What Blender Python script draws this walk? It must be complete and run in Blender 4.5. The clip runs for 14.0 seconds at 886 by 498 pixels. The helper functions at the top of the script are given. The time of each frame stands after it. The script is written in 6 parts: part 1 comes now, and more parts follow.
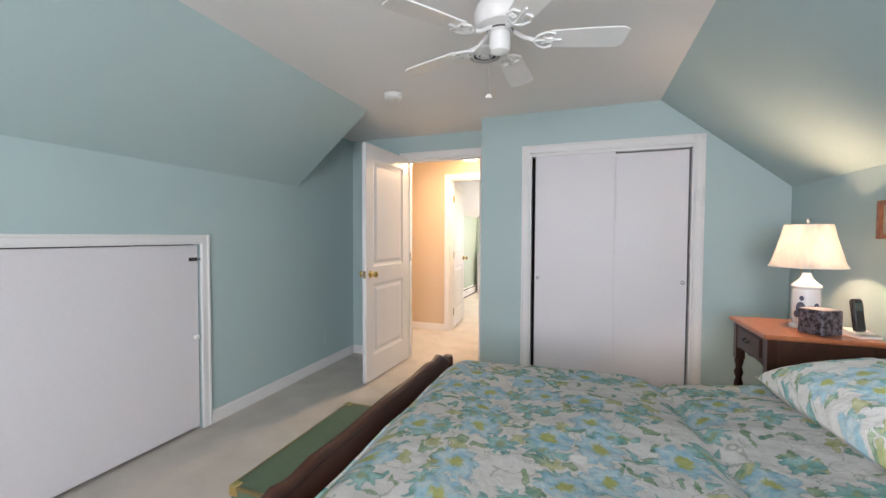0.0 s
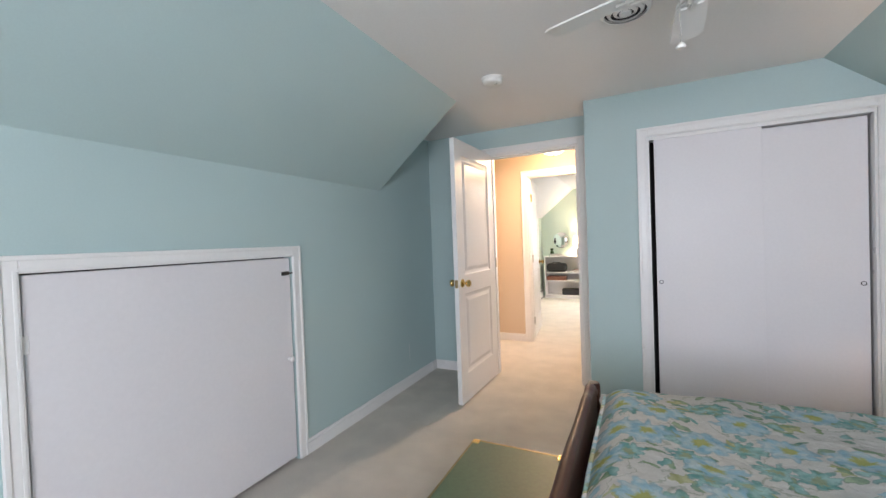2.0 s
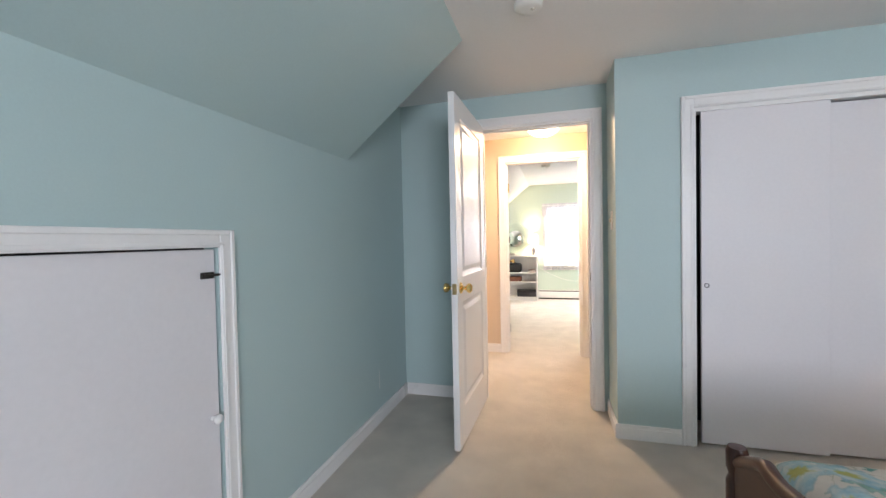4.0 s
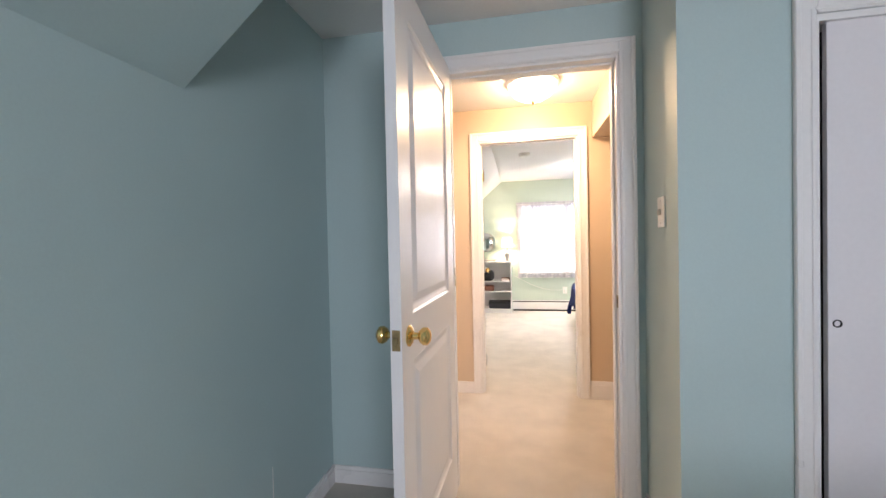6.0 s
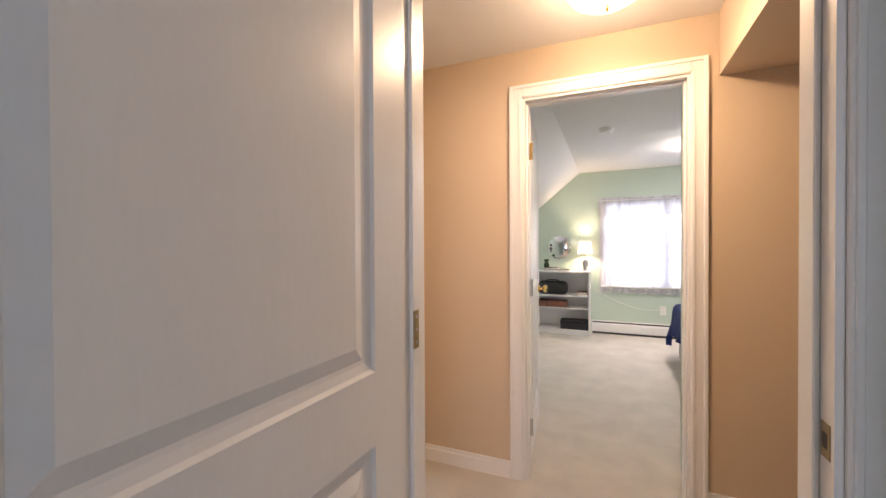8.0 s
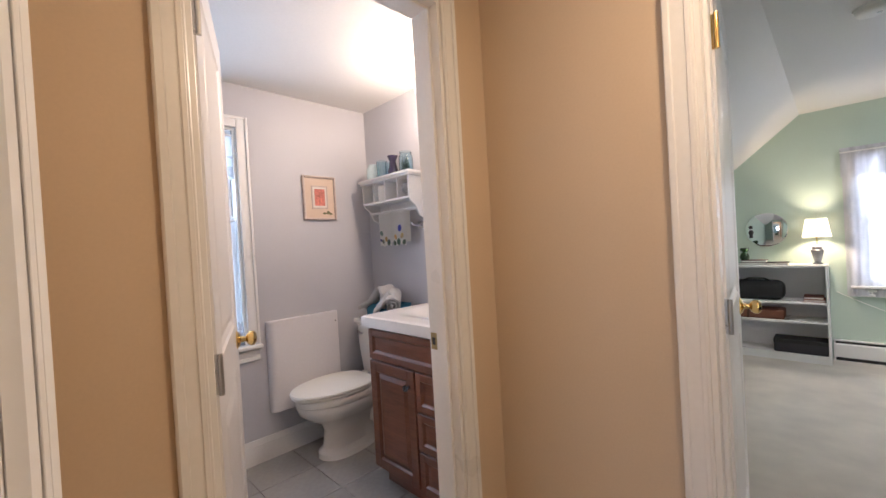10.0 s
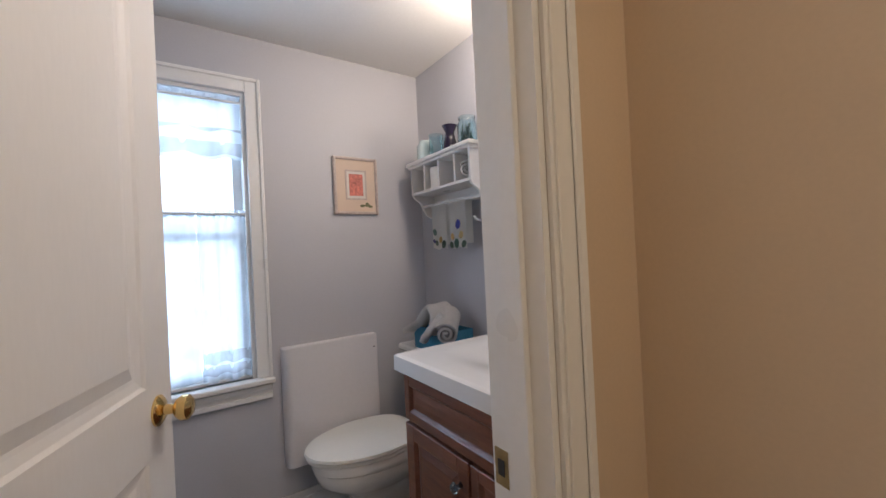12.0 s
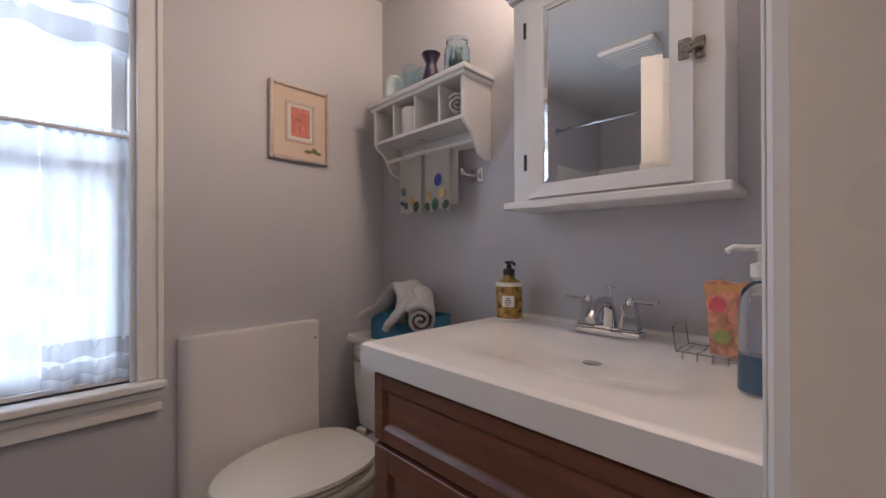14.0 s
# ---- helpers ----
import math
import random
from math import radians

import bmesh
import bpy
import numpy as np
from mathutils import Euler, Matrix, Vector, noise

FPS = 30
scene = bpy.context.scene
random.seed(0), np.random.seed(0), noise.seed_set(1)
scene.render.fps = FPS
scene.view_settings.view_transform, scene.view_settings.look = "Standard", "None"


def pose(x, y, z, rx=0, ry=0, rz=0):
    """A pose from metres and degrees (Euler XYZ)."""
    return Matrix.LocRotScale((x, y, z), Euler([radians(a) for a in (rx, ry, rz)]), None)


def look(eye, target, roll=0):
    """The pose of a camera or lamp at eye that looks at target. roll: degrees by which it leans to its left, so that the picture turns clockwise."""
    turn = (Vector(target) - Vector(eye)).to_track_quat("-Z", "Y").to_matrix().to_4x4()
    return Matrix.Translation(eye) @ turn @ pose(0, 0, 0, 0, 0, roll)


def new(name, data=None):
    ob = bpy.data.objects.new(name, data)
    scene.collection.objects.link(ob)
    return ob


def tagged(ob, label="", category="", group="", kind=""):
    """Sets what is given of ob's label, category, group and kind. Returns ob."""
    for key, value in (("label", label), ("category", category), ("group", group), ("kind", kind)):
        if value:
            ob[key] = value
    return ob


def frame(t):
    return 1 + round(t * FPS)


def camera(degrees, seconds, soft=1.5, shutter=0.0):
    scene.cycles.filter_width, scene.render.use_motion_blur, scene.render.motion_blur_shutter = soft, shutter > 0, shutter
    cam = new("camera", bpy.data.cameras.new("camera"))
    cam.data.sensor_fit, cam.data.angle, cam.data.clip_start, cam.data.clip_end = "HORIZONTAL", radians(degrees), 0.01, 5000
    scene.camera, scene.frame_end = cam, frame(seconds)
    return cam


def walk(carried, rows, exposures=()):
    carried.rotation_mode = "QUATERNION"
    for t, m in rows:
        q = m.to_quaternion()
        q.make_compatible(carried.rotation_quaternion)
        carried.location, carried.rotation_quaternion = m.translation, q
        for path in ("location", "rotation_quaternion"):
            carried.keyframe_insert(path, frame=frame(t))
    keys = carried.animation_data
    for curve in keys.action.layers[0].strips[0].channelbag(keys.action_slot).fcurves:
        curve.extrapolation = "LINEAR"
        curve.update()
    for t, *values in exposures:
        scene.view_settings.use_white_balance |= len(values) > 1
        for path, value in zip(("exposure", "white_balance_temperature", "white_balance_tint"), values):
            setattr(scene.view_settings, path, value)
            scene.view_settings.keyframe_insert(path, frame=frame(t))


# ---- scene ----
cam = camera(96.8, 14.0)
PATH = [
    (0, (0.301, 0.253, 1.241), (-0.376, 2.133, 1.176), 0.2),
    (0.5, (0.188, 0.274, 1.252), (-0.514, 2.145, 1.182), 0.1),
    (1, (0.085, 0.298, 1.257), (-0.66, 2.153, 1.199), -0.6),
    (1.5, (-0.046, 0.342, 1.248), (-0.882, 2.157, 1.2), -1.6),
    (2, (-0.205, 0.42, 1.239), (-1.085, 2.217, 1.202), -2.1),
    (2.5, (-0.377, 0.525, 1.24), (-1.207, 2.345, 1.206), -2.4),
    (3, (-0.565, 0.641, 1.221), (-1.300, 2.501, 1.186), -2.3),
    (5.5, (-1.065, 1.715, 1.189), (-1.435, 3.68, 1.139), -0.4),
    (6, (-1.057, 2.005, 1.198), (-1.435, 3.969, 1.165), -1.2),
    (6.5, (-1.017, 2.273, 1.199), (-1.455, 4.224, 1.191), -2.0),
    (7, (-0.977, 2.54, 1.208), (-1.52, 4.465, 1.219), -2.2),
    (7.5, (-0.956, 2.807, 1.224), (-1.601, 4.701, 1.229), -1.3),
    (8, (-0.941, 3.066, 1.229), (-1.722, 4.907, 1.207), -0.3),
    (8.5, (-0.939, 3.298, 1.227), (-1.89, 5.057, 1.172), 0.2),
    (9, (-0.982, 3.561, 1.244), (-2.094, 5.221, 1.157), -0.7),
    (9.2, (-1.009, 3.656, 1.238), (-2.181, 5.275, 1.159), -1.3),
    (11.3, (-1.444, 4.375, 1.218), (-3.1, 5.496, 1.216), -3.2),
    (11.5, (-1.509, 4.423, 1.228), (-3.174, 5.531, 1.217), -2.9),
    (12, (-1.655, 4.489, 1.227), (-3.303, 5.621, 1.234), -2.8),
    (12.5, (-1.824, 4.536, 1.195), (-3.404, 5.761, 1.25), -3.0),
    (13, (-1.951, 4.575, 1.154), (-3.457, 5.889, 1.227), -2.5),
    (13.5, (-2.039, 4.587, 1.134), (-3.483, 5.97, 1.168), -1.3),
    (14, (-2.098, 4.599, 1.092), (-3.519, 6.007, 1.096), -0.2),
]
walk(cam, [(t, look(eye, target, roll)) for t, eye, target, roll in PATH],
     [(0, -0.08, 6350, 14), (3.0, -0.05, 6150, 13), (5.5, -0.1, 6150, 15), (7.0, -0.42, 6100, 16), (8.5, -1.0, 5950, 16), (9.2, -1.14, 5750, 15), (11.3, -1.68, 5300, 5), (12.5, -1.98, 5200, 6), (13.2, -2.1, 5400, 9), (14.0, -2.15, 5850, 13)])

# ---- world, sun and large lights ----
SUN_ELEVATION, SUN_ROTATION = radians(52), radians(140)
world = bpy.data.worlds.new("sky")
scene.world = world
world.use_nodes = True
_sky = world.node_tree.nodes.new("ShaderNodeTexSky")
_sky.sky_type, _sky.sun_disc, _sky.sun_elevation, _sky.sun_rotation = "NISHITA", False, SUN_ELEVATION, SUN_ROTATION
world.node_tree.links.new(_sky.outputs[0], world.node_tree.nodes["Background"].inputs[0])
world.node_tree.nodes["Background"].inputs[1].default_value = 0.15


def lamp(name, kind, m, energy, colour, size=0.1, size_y=None):
    data = bpy.data.lights.new(name, kind)
    data.energy, data.color = energy, colour
    if kind == "AREA":
        data.shape, data.size, data.size_y = "RECTANGLE", size, size_y or size
    elif kind == "POINT":
        data.shadow_soft_size = size
    elif kind == "SUN":
        data.angle = radians(size)
    ob = new(name, data)
    ob.matrix_world = m
    return ob


_a = SUN_ROTATION
_d = Vector((math.sin(_a) * math.cos(SUN_ELEVATION), math.cos(_a) * math.cos(SUN_ELEVATION), math.sin(SUN_ELEVATION)))
lamp("sun", "SUN", look(_d * 40, (0, 0, 0)), 3.0, (1.0, 0.95, 0.88), 0.5)
lamp("south_window_sky", "AREA", pose(0.42, -1.52, 1.36, 74, 0, -2), 70, (0.93, 0.93, 1.0), 1.4, 1.05)
lamp("south_window_garden", "AREA", pose(0.42, -1.50, 1.36, 106, 0, 2), 24, (1.0, 0.93, 0.91), 1.4, 1.05)
lamp("bedroom_window_daylight", "AREA", pose(-0.26, 9.06, 1.21, 76, 0, 180), 148, (0.97, 0.98, 1.0), 1.42, 1.08)
lamp("bath_window_daylight", "AREA", pose(-3.715, 4.45, 1.35, 90, 0, -90), 62, (0.80, 0.89, 1.0), 0.64, 1.22)
lamp("nightstand_lamp_bulb", "POINT", pose(1.35, 2.72, 1.185), 84, (1.0, 0.68, 0.42), 0.03)
lamp("hall_dome_bulb", "POINT", pose(-0.95, 4.64, 2.135), 21, (1.0, 0.67, 0.36), 0.05)
lamp("hall_dome_glow", "AREA", pose(-0.95, 4.64, 2.098), 24, (1.0, 0.67, 0.38), 0.12)
lamp("shelf_lamp_bulb", "POINT", pose(-1.25, 8.755, 1.17), 40, (1.0, 0.72, 0.44), 0.03)
lamp("bedroom_dome_bulb", "POINT", pose(-0.1, 7.62, 2.14), 36, (1.0, 0.86, 0.72), 0.06)
lamp("bedroom_dome_glow", "AREA", pose(-0.1, 7.62, 2.098), 55, (1.0, 0.88, 0.76), 0.12)
for vx in (-2.70, -2.50, -2.30):
    lamp("vanity_bulb", "POINT", pose(vx, 5.47, 2.09), 32, (1.0, 0.71, 0.47), 0.04)

# ---- materials ----


def nodes_of(name):
    m = bpy.data.materials.new(name)
    m.use_nodes = True
    t = m.node_tree
    return m, t, t.nodes["Principled BSDF"], t.nodes["Material Output"]


def node(t, kind, links=(), **settings):
    n = t.nodes.new("ShaderNode" + kind)
    for k, v in settings.items():
        if k == "op":
            n.operation = v
        elif k == "dims":
            n.noise_dimensions = v
        elif k == "vdims":
            n.voronoi_dimensions = v
    for i, v in dict(links).items():
        if hasattr(v, "is_output"):
            t.links.new(v, n.inputs[i])
        else:
            n.inputs[i].default_value = v
    return n


def grainy(name, col, rough=0.6, vary=0.06, scale=2.5, bump=0.15, bscale=180, metal=0.0, stretch=(1, 1, 1), dist=0.002, spec=0.5, detail=4.0):
    """Paint, plaster, metal, carpet: a base colour that drifts at two scales, with a fine relief."""
    m, t, p, out = nodes_of(name)
    tc = node(t, "TexCoord")
    mp = node(t, "Mapping", {0: tc.outputs["Object"], 3: stretch})
    big = node(t, "TexNoise", {"Vector": mp.outputs[0], "Scale": scale, "Detail": 3.0})
    fine = node(t, "TexNoise", {"Vector": mp.outputs[0], "Scale": bscale, "Detail": detail})
    mix = node(t, "Math", {0: big.outputs[0], 1: fine.outputs[0]}, op="ADD")
    rng = node(t, "MapRange", {0: mix.outputs[0], 1: 0.6, 2: 1.4, 3: 1 - vary, 4: 1 + vary})
    c = node(t, "VectorMath", {0: col, "Scale": rng.outputs[0]}, op="SCALE")
    t.links.new(c.outputs[0], p.inputs["Base Color"])
    r = node(t, "MapRange", {0: big.outputs[0], 1: 0.3, 2: 0.7, 3: max(0.03, rough - 0.06), 4: min(1, rough + min(0.06, rough * 0.6))})
    t.links.new(r.outputs[0], p.inputs["Roughness"])
    p.inputs["Metallic"].default_value = metal
    p.inputs["Specular IOR Level"].default_value = spec
    if bump:
        b = node(t, "Bump", {"Strength": bump, "Distance": dist, "Height": fine.outputs[0]})
        t.links.new(b.outputs[0], p.inputs["Normal"])
    return m


def woody(name, dark, light, rough=0.35, along="x", scale=1.0):
    m, t, p, out = nodes_of(name)
    tc = node(t, "TexCoord")
    st = {"x": (1.2, 14, 14), "y": (14, 1.2, 14), "z": (14, 14, 1.2)}[along]
    mp = node(t, "Mapping", {0: tc.outputs["Object"], 3: [v * scale for v in st]})
    n1 = node(t, "TexNoise", {"Vector": mp.outputs[0], "Scale": 2.0, "Detail": 6.0, "Distortion": 0.6})
    n2 = node(t, "TexNoise", {"Vector": mp.outputs[0], "Scale": 14.0, "Detail": 3.0})
    mx = node(t, "Math", {0: n1.outputs[0], 1: n2.outputs[0]}, op="ADD")
    rng = node(t, "MapRange", {0: mx.outputs[0], 1: 0.65, 2: 1.35, 3: 0.0, 4: 1.0})
    ramp = node(t, "Mix", {})
    ramp.data_type = "RGBA"
    t.links.new(rng.outputs[0], ramp.inputs[0])
    ramp.inputs[6].default_value, ramp.inputs[7].default_value = (*dark, 1), (*light, 1)
    t.links.new(ramp.outputs[2], p.inputs["Base Color"])
    p.inputs["Roughness"].default_value = rough
    b = node(t, "Bump", {"Strength": 0.12, "Distance": 0.001, "Height": n2.outputs[0]})
    t.links.new(b.outputs[0], p.inputs["Normal"])
    return m


def glowing(name, col, strength, base=(0.8, 0.8, 0.8)):
    m, t, p, out = nodes_of(name)
    p.inputs["Base Color"].default_value = (*base, 1)
    p.inputs["Emission Color"].default_value = (*col, 1)
    p.inputs["Emission Strength"].default_value = strength
    p.inputs["Roughness"].default_value = 0.4
    return m


def glassy(name, col=(1, 1, 1), rough=0.02, ior=1.45):
    m, t, p, out = nodes_of(name)
    p.inputs["Base Color"].default_value = (*col, 1)
    p.inputs["Transmission Weight"].default_value = 1.0
    p.inputs["Roughness"].default_value = rough
    p.inputs["IOR"].default_value = ior
    return m


def sheer(name, col, see=0.3, weave=900, fold_tone=0.62, lets=0.5):
    """Thin cloth: partly see-through, partly letting light through, with a weave and fold shading painted into its
    tint.
    """
    m, t, p, out = nodes_of(name)
    tc = node(t, "TexCoord")
    nz = node(t, "TexNoise", {"Vector": tc.outputs["Object"], "Scale": 9.0, "Detail": 3.0})
    wv = node(t, "TexNoise", {"Vector": tc.outputs["Object"], "Scale": weave, "Detail": 2.0})
    p.inputs["Base Color"].default_value, p.inputs["Roughness"].default_value = (*col, 1), 0.9
    b = node(t, "Bump", {"Strength": 0.2, "Distance": 0.001, "Height": wv.outputs[0]})
    t.links.new(b.outputs[0], p.inputs["Normal"])
    # upright noise streaks tint the translucency, painting the light and dark of folds
    fm = node(t, "Mapping", {0: tc.outputs["Object"], 3: (1, 1, 0.06)})
    fold = node(t, "TexNoise", {"Vector": fm.outputs[0], "Scale": 22.0, "Detail": 3.0})
    thick = node(t, "MapRange", {0: fold.outputs[0], 1: 0.36, 2: 0.66, 3: 0.62, 4: fold_tone})
    tcol = node(t, "VectorMath", {0: col, "Scale": thick.outputs[0]}, op="SCALE")
    tl = node(t, "BsdfTranslucent", {0: tcol.outputs[0]})
    tr = node(t, "BsdfTransparent")
    m1 = node(t, "MixShader", {0: lets, 1: p.outputs[0], 2: tl.outputs[0]})
    rng = node(t, "MapRange", {0: nz.outputs[0], 1: 0.3, 2: 0.7, 3: see - 0.08, 4: see + 0.08})
    m2 = node(t, "MixShader", {0: rng.outputs[0], 1: m1.outputs[0], 2: tr.outputs[0]})
    t.links.new(m2.outputs[0], out.inputs[0])
    return m


def floral(name):
    """Cream cotton printed with blue blossoms, green leaves and thin stems."""
    m, t, p, out = nodes_of(name)
    tc = node(t, "TexCoord")
    sep = node(t, "SeparateXYZ", {0: tc.outputs["Object"]})
    yz = node(t, "Math", {0: sep.outputs[1], 1: sep.outputs[2]}, op="SUBTRACT")
    flat = node(t, "CombineXYZ", {0: sep.outputs[0], 1: yz.outputs[0]})
    wob = node(t, "TexNoise", {"Vector": flat.outputs[0], "Scale": 24.0, "Detail": 4.0})
    off = node(t, "VectorMath", {0: wob.outputs[1], 1: (0.5, 0.5, 0.5)}, op="SUBTRACT")
    off2 = node(t, "VectorMath", {0: off.outputs[0], "Scale": 0.062}, op="SCALE")
    base = node(t, "VectorMath", {0: flat.outputs[0], 1: off2.outputs[0]}, op="ADD")
    wash = node(t, "TexNoise", {"Vector": flat.outputs[0], "Scale": 30.0, "Detail": 5.0})
    colour = None

    def blend(fac, a, b):
        n = node(t, "Mix")
        n.data_type = "RGBA"
        for i, v in ((0, fac), (6, a), (7, b)):
            if hasattr(v, "is_output"):
                t.links.new(v, n.inputs[i])
            else:
                n.inputs[i].default_value = v
        return n.outputs[2]

    def layer(shift, scale, petals, radius, deep, squash, colours, keep, heart=None):
        nonlocal colour
        mv = node(t, "VectorMath", {0: base.outputs[0], 1: shift}, op="ADD")
        v = node(t, "TexVoronoi", {"Vector": mv.outputs[0], "Scale": scale, "Randomness": 0.8}, vdims="2D")
        d = node(t, "VectorMath", {0: mv.outputs[0], 1: v.outputs["Position"]}, op="SUBTRACT")
        rnd = node(t, "SeparateColor", {0: v.outputs["Color"]})
        turn = node(t, "Math", {0: rnd.outputs[0], 1: 6.28}, op="MULTIPLY")
        rot = node(t, "VectorRotate", {0: d.outputs[0], "Angle": turn.outputs[0]})
        sq = node(t, "VectorMath", {0: rot.outputs[0], 1: (1, squash, 0)}, op="MULTIPLY")
        r = node(t, "VectorMath", {0: sq.outputs[0]}, op="LENGTH")
        s2 = node(t, "SeparateXYZ", {0: sq.outputs[0]})
        ang = node(t, "Math", {0: s2.outputs[1], 1: s2.outputs[0]}, op="ARCTAN2")
        cs = node(t, "Math", {0: node(t, "Math", {0: ang.outputs[0], 1: petals}, op="MULTIPLY").outputs[0]}, op="COSINE")
        rad = node(t, "MapRange", {0: cs.outputs[0], 1: -1, 2: 1, 3: radius * deep, 4: radius})
        q = node(t, "Math", {0: r.outputs[1 if len(r.outputs) > 1 else 0], 1: rad.outputs[0]}, op="DIVIDE")
        mask = node(t, "MapRange", {0: q.outputs[0], 1: 0.90, 2: 1.06, 3: 0.95, 4: 0.0})
        kept = node(t, "Math", {0: rnd.outputs[1], 1: keep}, op="LESS_THAN")
        mk = node(t, "Math", {0: mask.outputs[0], 1: kept.outputs[0]}, op="MULTIPLY")
        c = blend(rnd.outputs[2], (*colours[0], 1), (*colours[1], 1))
        c = blend(node(t, "MapRange", {0: wash.outputs[0], 1: 0.36, 2: 0.62, 3: 0, 4: 0.9}).outputs[0], c, (*colours[2], 1))
        edge = node(t, "MapRange", {0: q.outputs[0], 1: 0.80, 2: 0.97, 3: 0.0, 4: 0.6})
        c = blend(edge.outputs[0], c, (*colours[3], 1))
        if heart:
            hm = node(t, "MapRange", {0: q.outputs[0], 1: 0.25, 2: 0.42, 3: 1.0, 4: 0.0})
            c = blend(hm.outputs[0], c, (*heart, 1))
        colour = blend(mk.outputs[0], colour, c)

    colour = blend(node(t, "MapRange", {0: wash.outputs[0], 1: 0.3, 2: 0.7}).outputs[0], (0.86, 0.85, 0.81, 1), (0.92, 0.91, 0.88, 1))
    st = node(t, "TexNoise", {"Vector": base.outputs[0], "Scale": 7.0, "Detail": 1.5})
    ln = node(t, "Math", {0: node(t, "Math", {0: st.outputs[0], 1: 0.5}, op="SUBTRACT").outputs[0]}, op="ABSOLUTE")
    colour = blend(node(t, "MapRange", {0: ln.outputs[0], 1: 0.003, 2: 0.009, 3: 0.45, 4: 0.0}).outputs[0], colour, (0.30, 0.37, 0.26, 1))
    green = ((0.25, 0.37, 0.18), (0.13, 0.32, 0.28), (0.50, 0.60, 0.42), (0.08, 0.17, 0.14))
    teal = ((0.14, 0.40, 0.39), (0.24, 0.48, 0.43), (0.50, 0.70, 0.67), (0.08, 0.25, 0.25))
    olive = ((0.42, 0.45, 0.18), (0.50, 0.52, 0.26), (0.66, 0.67, 0.44), (0.30, 0.34, 0.14))
    blue = ((0.30, 0.56, 0.66), (0.44, 0.66, 0.74), (0.70, 0.83, 0.86), (0.22, 0.44, 0.52))
    green, teal, olive, blue = ([tuple(min(0.9, v * 1.16) for v in c) for c in pal] for pal in (green, teal, olive, blue))
    layer((3.1, 1.7, 0), 12.0, 1.0, 0.036, 0.55, 2.4, green, 0.52)
    layer((5.9, 3.3, 0), 10.5, 5.0, 0.034, 0.6, 1.2, olive, 0.38)
    layer((0.4, 5.2, 0), 14.0, 2.0, 0.027, 0.5, 2.0, green, 0.42)
    layer((4.6, 8.1, 0), 13.0, 1.0, 0.030, 0.5, 2.2, teal, 0.4)
    layer((7.7, 2.9, 0), 7.4, 8.0, 0.058, 0.58, 1.1, teal, 0.58, (0.45, 0.55, 0.35))
    layer((1.3, 9.4, 0), 5.6, 9.0, 0.082, 0.74, 1.18, blue, 0.56, (0.58, 0.62, 0.22))
    t.links.new(colour, p.inputs["Base Color"])
    p.inputs["Roughness"].default_value, p.inputs["Specular IOR Level"].default_value = 0.85, 0.2
    wv = node(t, "TexNoise", {"Vector": tc.outputs["Object"], "Scale": 420.0, "Detail": 2.0})
    soft = node(t, "TexNoise", {"Vector": tc.outputs["Object"], "Scale": 17.0, "Detail": 4.0})
    hs = node(t, "Math", {0: node(t, "Math", {0: wv.outputs[0], 1: 0.12}, op="MULTIPLY").outputs[0], 1: soft.outputs[0]}, op="ADD")
    b = node(t, "Bump", {"Strength": 0.9, "Distance": 0.016, "Height": hs.outputs[0]})
    t.links.new(b.outputs[0], p.inputs["Normal"])
    return m


TEAL = grainy("teal_wall_paint", (0.44, 0.56, 0.56), 0.55, 0.035, 1.6, 0.12, 140)
TAN = grainy("tan_wall_paint", (0.61, 0.485, 0.35), 0.55, 0.035, 1.6, 0.12, 140)
LAVENDER = grainy("lavender_grey_wall_paint", (0.50, 0.50, 0.54), 0.5, 0.035, 1.6, 0.12, 140)
SAGE = grainy("sage_wall_paint", (0.52, 0.62, 0.54), 0.55, 0.035, 1.6, 0.12, 140)
CEIL = grainy("white_ceiling_paint", (0.80, 0.78, 0.76), 0.8, 0.03, 1.2, 0.25, 90)
WHITE = grainy("white_gloss_trim", (0.80, 0.79, 0.78), 0.32, 0.03, 3.0, 0.08, 60)
DOORW = grainy("white_door_paint", (0.78, 0.77, 0.77), 0.34, 0.025, 2.0, 0.05, 45, stretch=(3, 3, 0.6))
PANELW = grainy("white_flat_panel_paint", (0.74, 0.72, 0.74), 0.45, 0.03, 1.2, 0.1, 60)
CARPET = grainy("beige_cut_pile_carpet", (0.74, 0.69, 0.62), 0.95, 0.15, 5.0, 1.0, 330, dist=0.012, spec=0.1, detail=6.0)
TILE = grainy("grey_floor_tile", (0.33, 0.32, 0.31), 0.35, 0.14, 6.0, 0.1, 40)
GROUT = grainy("grey_grout", (0.20, 0.20, 0.19), 0.9, 0.1, 10, 0.4, 200)
BRASS = grainy("polished_brass", (0.78, 0.56, 0.22), 0.16, 0.05, 30, 0.05, 60, metal=1.0)
OLDBRASS = grainy("worn_brass_plate", (0.40, 0.31, 0.16), 0.35, 0.25, 30, 0.1, 90, metal=1.0)
STEEL = grainy("brushed_steel", (0.55, 0.54, 0.52), 0.32, 0.08, 30, 0.1, 120, metal=1.0)
OLDSTEEL = grainy("tarnished_steel", (0.30, 0.28, 0.26), 0.28, 0.3, 60, 0.1, 120, metal=1.0)
CHROME = grainy("chrome", (0.70, 0.70, 0.73), 0.04, 0.02, 10, 0, 60, metal=1.0)
DARKMETAL = grainy("dark_iron", (0.05, 0.045, 0.04), 0.45, 0.1, 30, 0.1, 90, metal=0.6)
